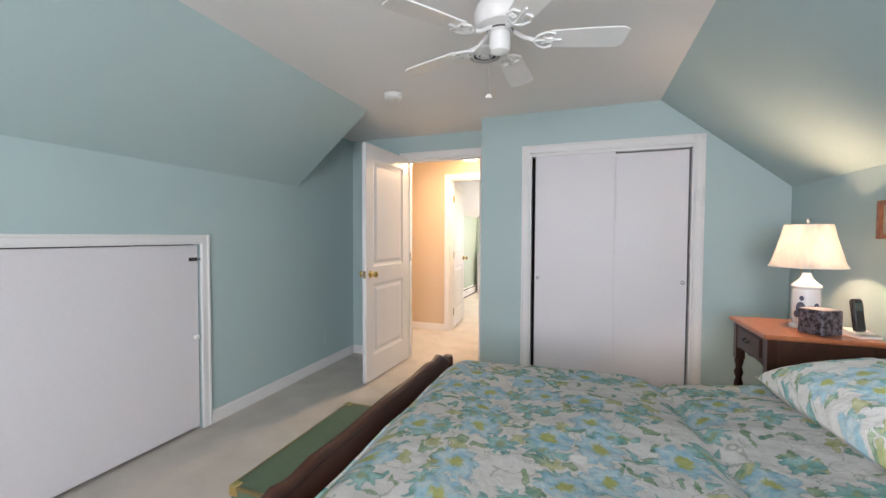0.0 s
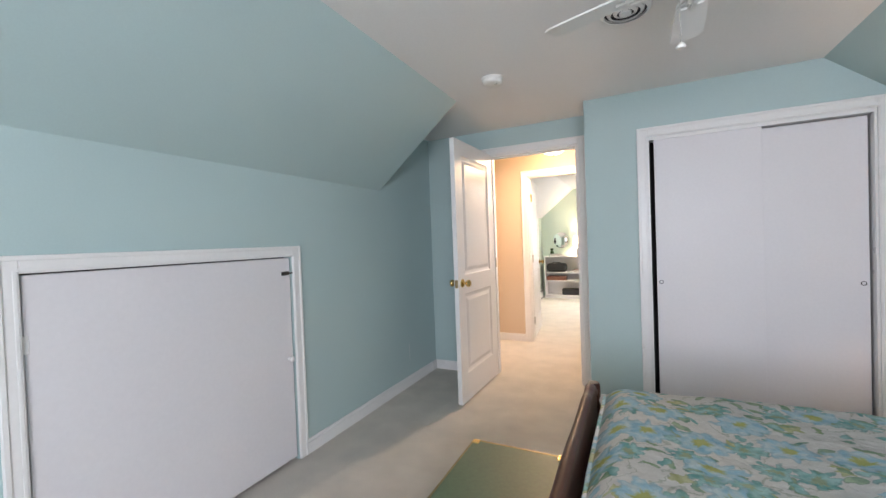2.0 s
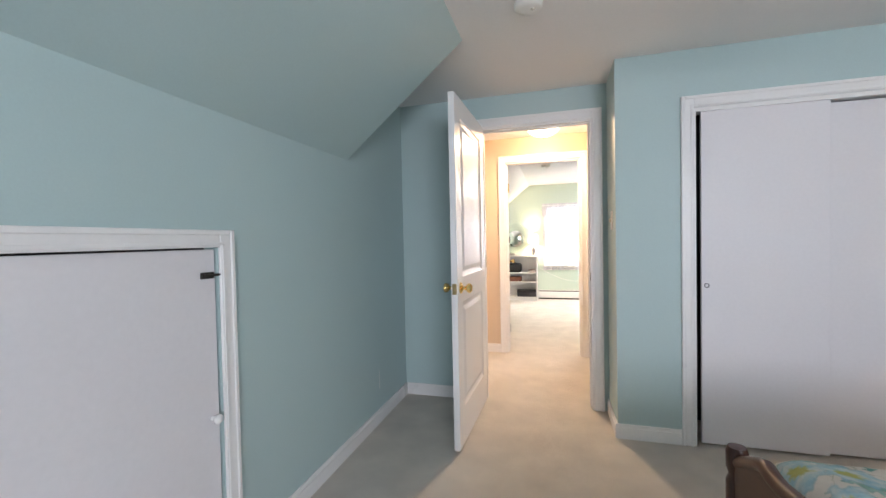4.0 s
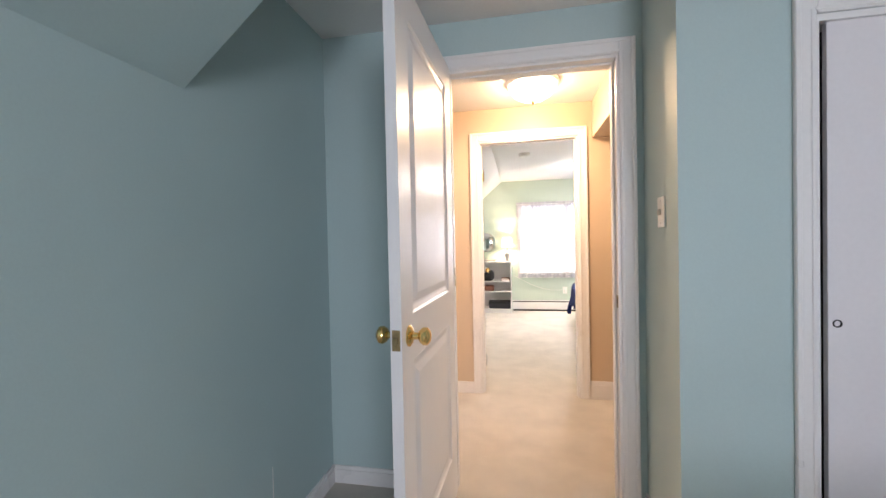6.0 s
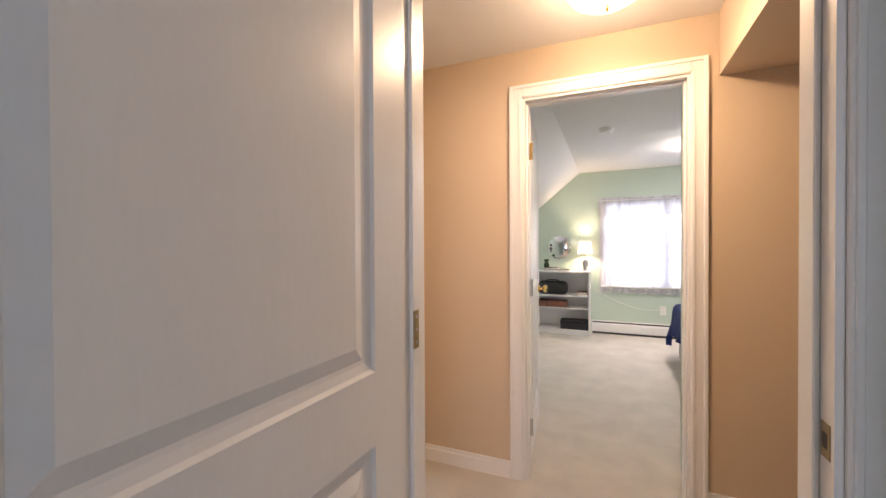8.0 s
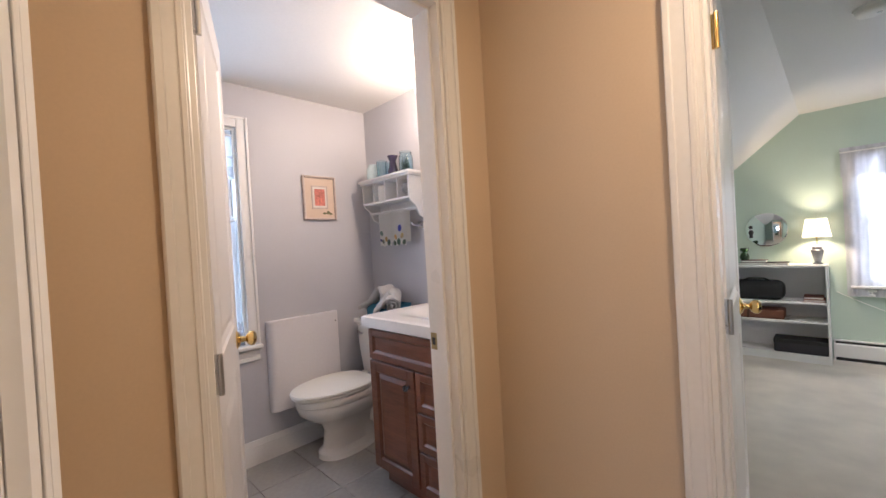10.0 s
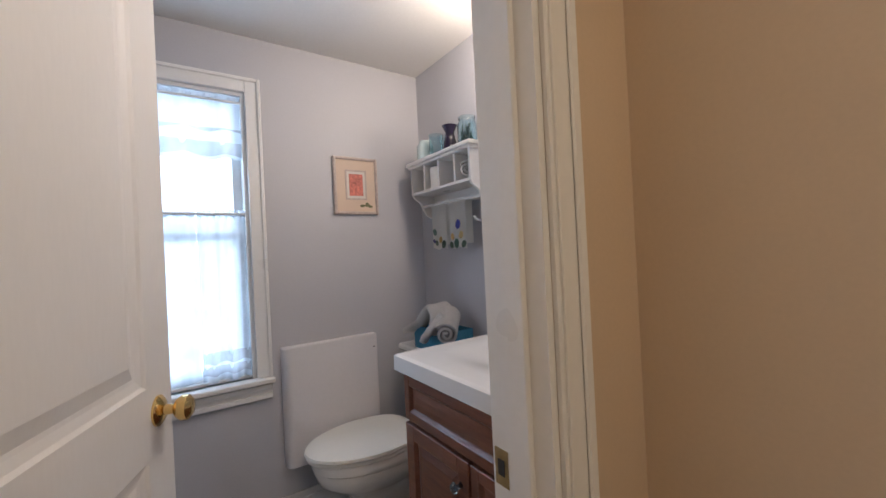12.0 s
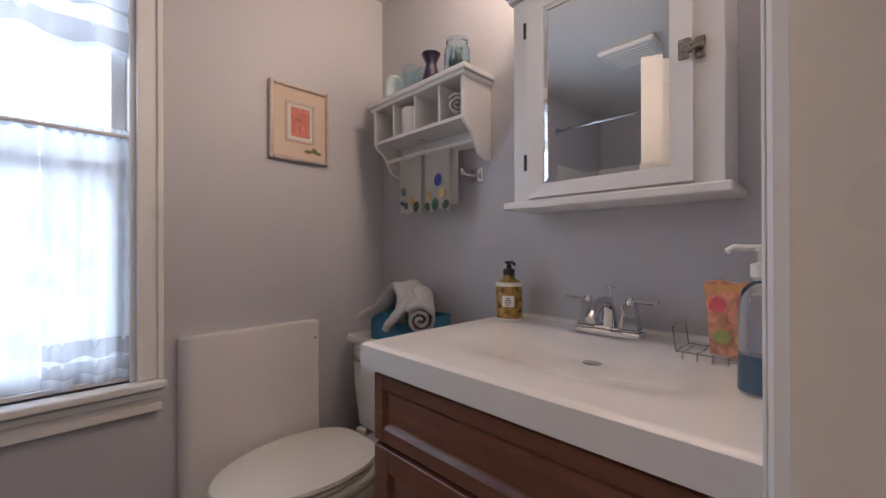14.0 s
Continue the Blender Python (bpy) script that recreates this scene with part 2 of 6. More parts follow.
PLASTIC = grainy("white_plastic", (0.80, 0.79, 0.75), 0.35, 0.02, 8, 0.02, 60)
BLACK = grainy("black_plastic", (0.02, 0.02, 0.022), 0.4, 0.1, 12, 0.05, 90)
DARKWOOD = woody("dark_mahogany", (0.030, 0.010, 0.006), (0.070, 0.021, 0.010), 0.42, "y")
DARKLEG = woody("dark_mahogany_upright", (0.030, 0.009, 0.005), (0.062, 0.020, 0.010), 0.32, "z")
TOPWOOD = woody("reddish_table_top", (0.30, 0.10, 0.045), (0.45, 0.17, 0.075), 0.28, "y")
VANWOOD = woody("cherry_vanity_wood", (0.10, 0.036, 0.020), (0.19, 0.074, 0.040), 0.35, "x")
TRUNKG = grainy("green_trunk_enamel", (0.10, 0.14, 0.08), 0.38, 0.16, 5, 0.1, 70)
CERAMIC = grainy("white_porcelain", (0.82, 0.81, 0.79), 0.1, 0.015, 4, 0, 60)
MARBLE = grainy("cultured_marble_top", (0.82, 0.80, 0.78), 0.14, 0.02, 3, 0.02, 20)
MIRROR, _, _mp, _ = nodes_of("mirror_silver")
_mp.inputs["Base Color"].default_value, _mp.inputs["Metallic"].default_value, _mp.inputs["Roughness"].default_value = (0.86, 0.88, 0.89, 1), 1.0, 0.0
GLASS = glassy("clear_glass")
BLUEGLASS = glassy("pale_blue_glass", (0.72, 0.86, 0.92), 0.05)
DARKGLASS = glassy("dark_violet_glass", (0.06, 0.04, 0.12), 0.05)
FLORAL = floral("floral_cotton_print")
FANW = grainy("white_fan_enamel", (0.80, 0.79, 0.77), 0.35, 0.02, 6, 0.03, 60)
SHADE = sheer("cream_lamp_shade_cloth", (0.95, 0.92, 0.88), 0.09, fold_tone=0.95, lets=0.72)
SHEERC = sheer("white_sheer_curtain", (0.84, 0.89, 0.95), 0.10, fold_tone=0.40)
SHEERD = sheer("dense_sheer_hem", (0.76, 0.76, 0.80), 0.40, fold_tone=0.50)
SHEERB = sheer("white_voile_curtain", (0.88, 0.88, 0.94), 0.09, fold_tone=0.22)
TOWEL = grainy("grey_terry_towel", (0.56, 0.55, 0.55), 0.95, 0.12, 12, 1.0, 420, dist=0.006, spec=0.1)
LINEN = grainy("white_linen", (0.82, 0.80, 0.76), 0.9, 0.05, 8, 0.4, 500)
BLUEC = grainy("blue_fabric_bin", (0.045, 0.19, 0.32), 0.85, 0.15, 20, 0.6, 400)
NAVY = grainy("royal_blue_blanket", (0.012, 0.03, 0.16), 0.8, 0.2, 6, 0.6, 300)
# near-black base colour that puts the darkness of unlit spaces into the paint
SHADEBLACK = grainy("near_black_for_unlit_space", (0.05, 0.05, 0.05), 0.9, 0.1, 5, 0.1, 90)

# ---- mesh helpers ----


def box(bm, x0, y0, z0, x1, y1, z1, bevel=0.0, seg=1):
    r = bmesh.ops.create_cube(bm, size=1.0, matrix=Matrix.LocRotScale(((x0 + x1) / 2, (y0 + y1) / 2, (z0 + z1) / 2), None, (abs(x1 - x0), abs(y1 - y0), abs(z1 - z0))))
    if bevel:
        es = list({e for v in r["verts"] for e in v.link_edges})
        bmesh.ops.bevel(bm, geom=es, offset=bevel, segments=seg, affect="EDGES", profile=0.5)
    return bm


def boxes(*rows, bevel=0.0):
    bm = bmesh.new()
    for r in rows:
        box(bm, *r, bevel=bevel)
    return bm


def prism(poly, axis, a, b, bm=None):
    """A polygon in the two other axes, drawn out along axis from a to b."""
    bm = bm or bmesh.new()
    def at(u, v, w):
        return {"x": (w, u, v), "y": (u, w, v), "z": (u, v, w)}[axis]
    lo = [bm.verts.new(at(u, v, a)) for u, v in poly]
    hi = [bm.verts.new(at(u, v, b)) for u, v in poly]
    n = len(poly)
    bm.faces.new(lo), bm.faces.new(hi)
    for i in range(n):
        bm.faces.new((lo[i], lo[(i + 1) % n], hi[(i + 1) % n], hi[i]))
    bmesh.ops.recalc_face_normals(bm, faces=bm.faces)
    return bm


def lathe(profile, seg=28, centre=(0, 0, 0), bm=None, squash=1.0):
    """Turned shape: (radius, height) pairs about the upright axis."""
    bm = bm or bmesh.new()
    rings = []
    for r, h in profile:
        if r < 1e-5:
            rings.append([bm.verts.new((centre[0], centre[1], centre[2] + h))])
        else:
            rings.append([bm.verts.new((centre[0] + r * math.cos(2 * math.pi * i / seg), centre[1] + squash * r * math.sin(2 * math.pi * i / seg), centre[2] + h)) for i in range(seg)])
    for a, b in zip(rings, rings[1:]):
        for i in range(seg):
            j = (i + 1) % seg
            if len(a) == 1 and len(b) == 1:
                continue
            if len(a) == 1:
                bm.faces.new((a[0], b[i], b[j]))
            elif len(b) == 1:
                bm.faces.new((a[i], a[j], b[0]))
            else:
                bm.faces.new((a[i], a[j], b[j], b[i]))
    bmesh.ops.recalc_face_normals(bm, faces=bm.faces)
    return bm


def tube(points, radius, seg=10, bm=None, closed=False):
    """A round bar along points; radius may be a list."""
    bm = bm or bmesh.new()
    pts = [Vector(p) for p in points]
    rings = []
    n = len(pts)
    for i, p in enumerate(pts):
        if closed:
            d = pts[(i + 1) % n] - pts[i - 1]
        else:
            d = pts[min(i + 1, n - 1)] - pts[max(i - 1, 0)]
        q = d.to_track_quat("Z", "Y")
        r = radius[i] if isinstance(radius, (list, tuple)) else radius
        rings.append([bm.verts.new(p + q @ Vector((r * math.cos(2 * math.pi * k / seg), r * math.sin(2 * math.pi * k / seg), 0))) for k in range(seg)])
    pairs = list(zip(rings, rings[1:])) + ([(rings[-1], rings[0])] if closed else [])
    for a, b in pairs:
        for k in range(seg):
            bm.faces.new((a[k], a[(k + 1) % seg], b[(k + 1) % seg], b[k]))
    if not closed:
        bm.faces.new(rings[0]), bm.faces.new(rings[-1])
    bmesh.ops.recalc_face_normals(bm, faces=bm.faces)
    return bm


def sheet(nu, nv, fn, bm=None):
    bm = bm or bmesh.new()
    g = [[bm.verts.new(fn(i / nu, j / nv)) for j in range(nv + 1)] for i in range(nu + 1)]
    for i in range(nu):
        for j in range(nv):
            bm.faces.new((g[i][j], g[i + 1][j], g[i + 1][j + 1], g[i][j + 1]))
    return bm


def part(name, bm, material, parent=None, label="", smooth=False, at=None):
    me = bpy.data.meshes.new(name)
    bm.to_mesh(me)
    bm.free()
    me.materials.append(material)
    if smooth:
        for f in me.polygons:
            f.use_smooth = True
        me.set_sharp_from_angle(angle=radians(40))
    ob = new(name, me)
    if parent is not None:
        ob.parent = parent
    if at is not None:
        ob.matrix_local = at
    if label:
        ob["label"] = label
    return ob


def thing(name, m, label, category, group="", kind=""):
    ob = new(name)
    ob.empty_display_size = 0.05
    ob.matrix_world = m
    return tagged(ob, label, category, group, kind)


def structure(name, bm, material, label, category, smooth=False):
    return tagged(part(name, bm, material, None, "", smooth), label, category, "", "structure")


# ---- structure: the bedroom with sloping sides ----
ZC = 2.225
KNEE = 1.658
structure("floor_bedroom", boxes((-2.1, -1.8, -0.12, 1.7, 3.9, 0.0)), CARPET, "beige cut-pile wall-to-wall carpet in the bedroom", "floor")
structure("ceiling_bedroom", boxes((-2.12, -1.8, ZC, 1.7, 3.9, ZC + 0.1)), CEIL, "flat white painted plaster ceiling", "ceiling")
structure("wall_west", boxes((-2.06, -1.7, 0, -2.0, 0.955, KNEE), (-2.06, 2.078, 0, -2.0, 2.99, KNEE), (-2.06, 0.955, 1.185, -2.0, 2.078, KNEE), (-2.06, 2.99, 0, -2.0, 3.84, ZC)), TEAL, "low teal painted knee wall beside the attic hatch", "wall")
# added unseen box; its near-black colour keeps the gap under the hatch dark
structure("wall_attic_back", boxes((-2.5, 0.7, -0.1, -2.44, 2.3, 1.5), (-2.44, 0.7, -0.1, -2.06, 0.76, 1.5), (-2.44, 2.24, -0.1, -2.06, 2.3, 1.5), (-2.5, 0.7, 1.5, -2.06, 2.3, 1.56)), SHADEBLACK, "unseen boarding behind the attic hatch, coloured near black for the unlit space", "wall")
structure("slope_west", prism([(-2.0, KNEE), (-1.316, ZC), (-2.0, ZC)], "y", -1.65, 2.99), TEAL, "sloping teal painted ceiling under the roof", "sloped ceiling")
structure("slope_east", prism([(1.58, 1.575), (1.58, ZC), (0.801, ZC)], "y", -1.65, 3.475), TEAL, "sloping teal painted ceiling over the bed head", "sloped ceiling")
structure("wall_east", boxes((1.58, -1.7, 0, 1.68, 3.9, ZC)), TEAL, "teal painted knee wall behind the bed head", "wall")
DX0, DX1, DH = -1.385, -0.618, 1.998
structure("wall_north", boxes((-2.0, 3.84, 0, DX0, 3.90, ZC), (DX1, 3.84, 0, -0.46, 3.90, ZC), (DX0, 3.84, DH, DX1, 3.90, ZC)), TEAL, "teal painted wall around the bedroom door", "wall")
CX0, CX1, CH = -0.118, 1.022, 1.90
structure("wall_closet_front", boxes((-0.521, 3.475, 0, CX0, 3.555, ZC), (CX1, 3.475, 0, 1.58, 3.555, ZC), (CX0, 3.475, CH, CX1, 3.555, ZC)), TEAL, "teal painted wall around the sliding closet doors", "wall")
structure("wall_closet_side", boxes((-0.521, 3.555, 0, -0.46, 3.84, ZC)), TEAL, "narrow teal painted return wall with the light switch", "wall")
# the closet's inner shade is put into this wall's near-black colour
structure("wall_closet_back", boxes((-0.46, 3.83, 0, 1.58, 3.90, ZC)), SHADEBLACK, "closet back wall, coloured near black for the shade inside", "wall")
WX0, WX1, WZ0, WZ1 = -0.32, 1.16, 0.78, 1.82
structure("wall_south", boxes((-2.06, -1.8, 0, WX0, -1.65, ZC), (WX1, -1.8, 0, 1.68, -1.65, ZC), (WX0, -1.8, 0, WX1, -1.65, WZ0), (WX0, -1.8, WZ1, WX1, -1.65, ZC)), TEAL, "teal painted gable wall with the window", "wall")

# ---- structure: the hall and the stair head ----
structure("floor_hall", boxes((-2.06, 3.9, -0.12, -0.36, 5.155, 0.0), (-0.36, 3.9, -0.12, 1.3, 4.02, 0.0)), CARPET, "beige cut-pile carpet on the hall landing", "floor")
structure("ceiling_hall", boxes((-2.12, 3.9, ZC, 1.36, 5.155, ZC + 0.1)), CEIL, "flat white painted hall ceiling", "ceiling")
structure("wall_hall_south", boxes((-2.0, 3.90, 0, DX0, 3.96, ZC), (DX1, 3.90, 0, 1.3, 3.96, ZC), (DX0, 3.90, DH, DX1, 3.96, ZC)), TAN, "tan painted hall wall around the bedroom door", "wall")
BY0, BY1, BH = 4.185, 4.893, 1.998
structure("wall_hall_west", boxes((-2.055, 3.90, 0, -2.0, BY0, ZC), (-2.055, BY1, 0, -2.0, 5.16, ZC), (-2.055, BY0, BH, -2.0, BY1, ZC)), TAN, "tan painted hall wall around the bathroom door", "wall")
HX0, HX1, HH = -1.355, -0.612, 1.977
structure("wall_hall_north", boxes((-2.0, 5.10, 0, HX0, 5.155, ZC), (HX1, 5.10, -1.4, 1.3, 5.155, ZC), (HX0, 5.10, HH, HX1, 5.155, ZC)), TAN, "tan painted hall wall around the far bedroom door", "wall")
structure("wall_hall_east", boxes((1.24, 3.96, -1.4, 1.3, 5.10, ZC)), TAN, "tan painted wall at the end of the stairwell", "wall")
structure("wall_stair_south", boxes((-0.36, 3.96, -1.4, 1.24, 4.02, -0.12)), TAN, "tan painted wall beside the stairs going down", "wall")
structure("soffit", boxes((-0.506, 4.0, 1.952, 1.24, 5.10, ZC)), TAN, "tan painted dropped soffit over the stairwell", "soffit")
st = bmesh.new()
for i in range(6):
    box(st, -0.36 + 0.26 * i, 4.02, -0.19 * (i + 1) - 0.12, -0.36 + 0.26 * (i + 1), 5.10, -0.19 * (i + 1))
structure("stairs", st, CARPET, "carpeted stairs going down from the landing", "stairs")

# ---- structure: the far bedroom ----
FY = 8.912
structure("floor_far_bedroom", boxes((-2.1, 5.155, -0.12, 2.1, 9.05, 0.0)), CARPET, "beige cut-pile carpet in the far bedroom", "floor")
structure("ceiling_far_bedroom", boxes((-2.12, 5.155, ZC, 2.12, 9.05, ZC + 0.1)), CEIL, "flat white ceiling of the far bedroom", "ceiling")
structure("wall_far_south", boxes((-2.0, 5.155, 0, HX0, 5.21, ZC), (HX1, 5.155, 0, 2.0, 5.21, ZC), (HX0, 5.155, HH, HX1, 5.21, ZC)), SAGE, "sage green wall around the far bedroom door", "wall")
structure("wall_far_return", boxes((HX1 + 0.03, 5.21, 0, 0.4, 5.56, ZC)), SAGE, "sage green closet return beside the far bedroom door", "wall")
structure("wall_far_west", boxes((-2.06, 5.21, 0, -2.0, 9.0, ZC)), SAGE, "sage green knee wall of the far bedroom", "wall")
structure("wall_far_east", boxes((2.0, 5.21, 0, 2.06, 9.0, ZC)), SAGE, "sage green wall behind the far bed", "wall")
structure("slope_far_west", prism([(-2.0, KNEE), (-1.333, ZC), (-2.0, ZC)], "y", 5.21, FY), CEIL, "white painted sloping ceiling of the far bedroom", "sloped ceiling")
VX0, VX1, VZ0, VZ1 = -0.98, 0.46, 0.66, 1.76
structure("wall_far_north", boxes((-2.0, FY, 0, VX0, FY + 0.14, ZC), (VX1, FY, 0, 2.0, FY + 0.14, ZC), (VX0, FY, 0, VX1, FY + 0.14, VZ0), (VX0, FY, VZ1, VX1, FY + 0.14, ZC)), SAGE, "sage green gable wall with the curtained window", "wall")

# ---- structure: the bathroom ----
BX, BN = -3.577, 5.676
UY0, UY1, UZ0, UZ1 = 4.12, 4.775, 0.703, 1.968
structure("floor_bath_base", boxes((-3.7, 2.9, -0.12, -2.055, 5.8, -0.006)), GROUT, "grey grouted bathroom subfloor", "floor")
structure("ceiling_bath", boxes((-3.7, 2.9, ZC, -2.055, 5.8, ZC + 0.1)), CEIL, "flat white bathroom ceiling", "ceiling")
structure("wall_bath_west", boxes((BX - 0.13, 2.95, 0, BX, UY0, ZC), (BX - 0.13, UY1, 0, BX, 5.75, ZC), (BX - 0.13, UY0, 0, BX, UY1, UZ0), (BX - 0.13, UY0, UZ1, BX, UY1, ZC)), LAVENDER, "lavender grey bathroom wall with the window", "wall")
structure("wall_bath_north", boxes((BX, BN, 0, -2.055, BN + 0.08, ZC)), LAVENDER, "lavender grey bathroom wall behind the vanity", "wall")
structure("wall_bath_east", boxes((-2.115, 2.95, 0, -2.055, BY0, ZC), (-2.115, BY1, 0, -2.055, BN, ZC), (-2.115, BY0, BH, -2.055, BY1, ZC)), LAVENDER, "lavender grey bathroom wall around the door", "wall")
structure("wall_bath_south", boxes((BX, 2.95, 0, -2.115, 3.02, ZC)), LAVENDER, "lavender grey bathroom wall behind the tub", "wall")

# ---- structure: door jambs, casings and baseboards ----


def casing(name, w, h, label, width=0.066):
    """Casing round an opening w wide and h high, in the plane y = 0 with the room at -y."""
    bm = bmesh.new()
    for s, x in ((-1, 0.0), (1, w)):
        a, b = sorted((x, x + s * width))
        box(bm, a, -0.013, 0, b, 0, h + width, 0.003)
        o = x + s * width
        a, b = sorted((o, o - s * 0.018))
        box(bm, a, -0.019, 0, b, -0.0125, h + width, 0.003)
        a, b = sorted((x + s * 0.006, x + s * 0.018))
        box(bm, a, -0.016, 0, b, -0.0125, h + 0.012, 0.002)
    box(bm, 0, -0.013, h, w, 0, h + width, 0.003)
    box(bm, -width + 0.018, -0.019, h + width - 0.018, w + width - 0.018, -0.0125, h + width, 0.003)
    box(bm, -0.006, -0.016, h + 0.006, w + 0.006, -0.0125, h + 0.018, 0.002)
    return bm


def lining(w, h, depth, stop):
    bm = bmesh.new()
    t = 0.012
    box(bm, 0, -0.002, 0, t, depth + 0.002, h)
    box(bm, w - t, -0.002, 0, w, depth + 0.002, h)
    box(bm, t, -0.002, h - t, w - t, depth + 0.002, h)
    box(bm, t, stop, 0, t + 0.010, stop + 0.034, h - t, 0.002)
    box(bm, w - t - 0.010, stop, 0, w - t, stop + 0.034, h - t, 0.002)
    box(bm, t + 0.010, stop, h - t - 0.010, w - t - 0.010, stop + 0.034, h - t, 0.002)
    return bm


def trim(name, bm, m, label):
    ob = structure(name, bm, WHITE, label, "trim")
    ob.matrix_world = m
    return ob


trim("trim_bedroom_door", casing("c", DX1 - DX0, DH, ""), pose(DX0, 3.84, 0), "white moulded casing round the bedroom door")
trim("jamb_bedroom_door", lining(DX1 - DX0, DH, 0.12, 0.04), pose(DX0, 3.84, 0), "white painted bedroom door jamb with stop")
trim("trim_bedroom_door_hall", casing("c", DX1 - DX0, DH, ""), pose(DX1, 3.96, 0, 0, 0, 180), "white moulded casing on the hall side of the bedroom door")
trim("trim_far_door", casing("c", HX1 - HX0, HH, ""), pose(HX0, 5.10, 0), "white moulded casing round the far bedroom door")
trim("jamb_far_door", lining(HX1 - HX0, HH, 0.11, 0.03), pose(HX0, 5.10, 0), "white painted far bedroom door jamb with stop")
trim("trim_bath_door", casing("c", BY1 - BY0, BH, "", 0.058), pose(-2.0, BY0, 0, 0, 0, 90), "white moulded casing round the bathroom door")
trim("jamb_bath_door", lining(BY1 - BY0, BH, 0.115, 0.03), pose(-2.0, BY0, 0, 0, 0, 90), "white painted bathroom door jamb with stop")
trim("trim_bath_door_inside", casing("c", BY1 - BY0, BH, "", 0.058), pose(-2.115, BY1, 0, 0, 0, -90), "white moulded casing inside the bathroom door")
trim("trim_closet", casing("c", CX1 - CX0, CH, "", 0.064), pose(CX0, 3.475, 0), "white moulded casing round the sliding closet doors")
trim("jamb_closet", boxes((CX0, 3.474, 0, CX0 + 0.012, 3.556, CH), (CX1 - 0.012, 3.474, 0, CX1, 3.556, CH), (CX0 + 0.012, 3.474, CH - 0.022, CX1 - 0.012, 3.556, CH)), pose(0, 0, 0), "white painted closet jamb with door track")
trim("trim_attic_hatch", casing("c", 2.078 - 0.955, 1.185, "", 0.06), pose(-2.0, 0.955, 0, 0, 0, 90), "white casing round the attic hatch")


def skirting(name, runs, h=0.085, label="white painted baseboard"):
    """runs: (x0, y0, x1, y1) along walls; the board lies to the left of the run."""
    bm = bmesh.new()
    for x0, y0, x1, y1 in runs:
        a, b = Vector((x0, y0, 0)), Vector((x1, y1, 0))
        d = (b - a).normalized()
        n = Vector((-d.y, d.x, 0))
        for (p0, p1, q0, q1) in ((0.0, 0.013, 0.0, h * 0.78), (0.0, 0.008, h * 0.78, h)):
            vs = []
            for e in (a, b):
                for o, z in ((p0, q0), (p1, q0), (p1, q1), (p0, q1)):
                    vs.append(bm.verts.new(e + n * o + Vector((0, 0, z))))
            for f in ((0, 1, 2, 3), (7, 6, 5, 4), (0, 4, 5, 1), (1, 5, 6, 2), (2, 6, 7, 3), (3, 7, 4, 0)):
                bm.faces.new([vs[k] for k in f])
    bmesh.ops.recalc_face_normals(bm, faces=bm.faces)
    return structure(name, bm, WHITE, label, "baseboard")


skirting("baseboard_bedroom", [(-2.0, 3.84, -2.0, 2.14), (-2.0, 0.89, -2.0, -1.65), (DX0 - 0.067, 3.84, -1.988, 3.84), (-0.521, 3.475, -0.521, 3.84), (CX0 - 0.066, 3.475, -0.533, 3.475), (1.58, 3.475, CX1 + 0.066, 3.475), (1.58, -1.65, 1.58, 3.46), (-1.98, -1.65, 1.57, -1.65)])
skirting("baseboard_hall", [(HX0 - 0.068, 5.10, -2.0, 5.10), (-2.0, 5.087, -2.0, BY1 + 0.06), (-2.0, BY0 - 0.06, -2.0, 3.97), (-2.0, 3.96, DX0 - 0.067, 3.96)], 0.088)
skirting("baseboard_stair", [(-0.36, 5.10, HX1 + 0.068, 5.10)], 0.135, "tall white stair skirt board at the landing")
sk = prism([(-0.36, 0.135), (-0.36, 0.0), (0.9, -0.92), (0.9, -0.785)], "y", 5.086, 5.0995)
structure("trim_stair_skirt", sk, WHITE, "white skirt board running down beside the stairs", "trim")
skirting("baseboard_bath", [(BX, 5.676, BX, 3.85)], 0.14, "tall white bathroom baseboard")

# ---- doors ----


def knob_set(parent, x, z, t, mat=BRASS):
    """A pair of knobs with roses, through a leaf t thick whose faces are y = 0 and y = t."""
    for s, y in ((-1, 0.0), (1, t)):
        k = part("door_knob", lathe([(0, 0.0), (0.032, 0.0), (0.032, 0.004), (0.024, 0.010), (0.011, 0.014), (0.010, 0.030), (0.020, 0.036), (0.027, 0.046), (0.026, 0.058), (0.016, 0.066), (0, 0.068)], 24), mat, parent, "polished brass knob", True,
                 pose(x, y, z, 90 if s < 0 else -90, 0, 0))


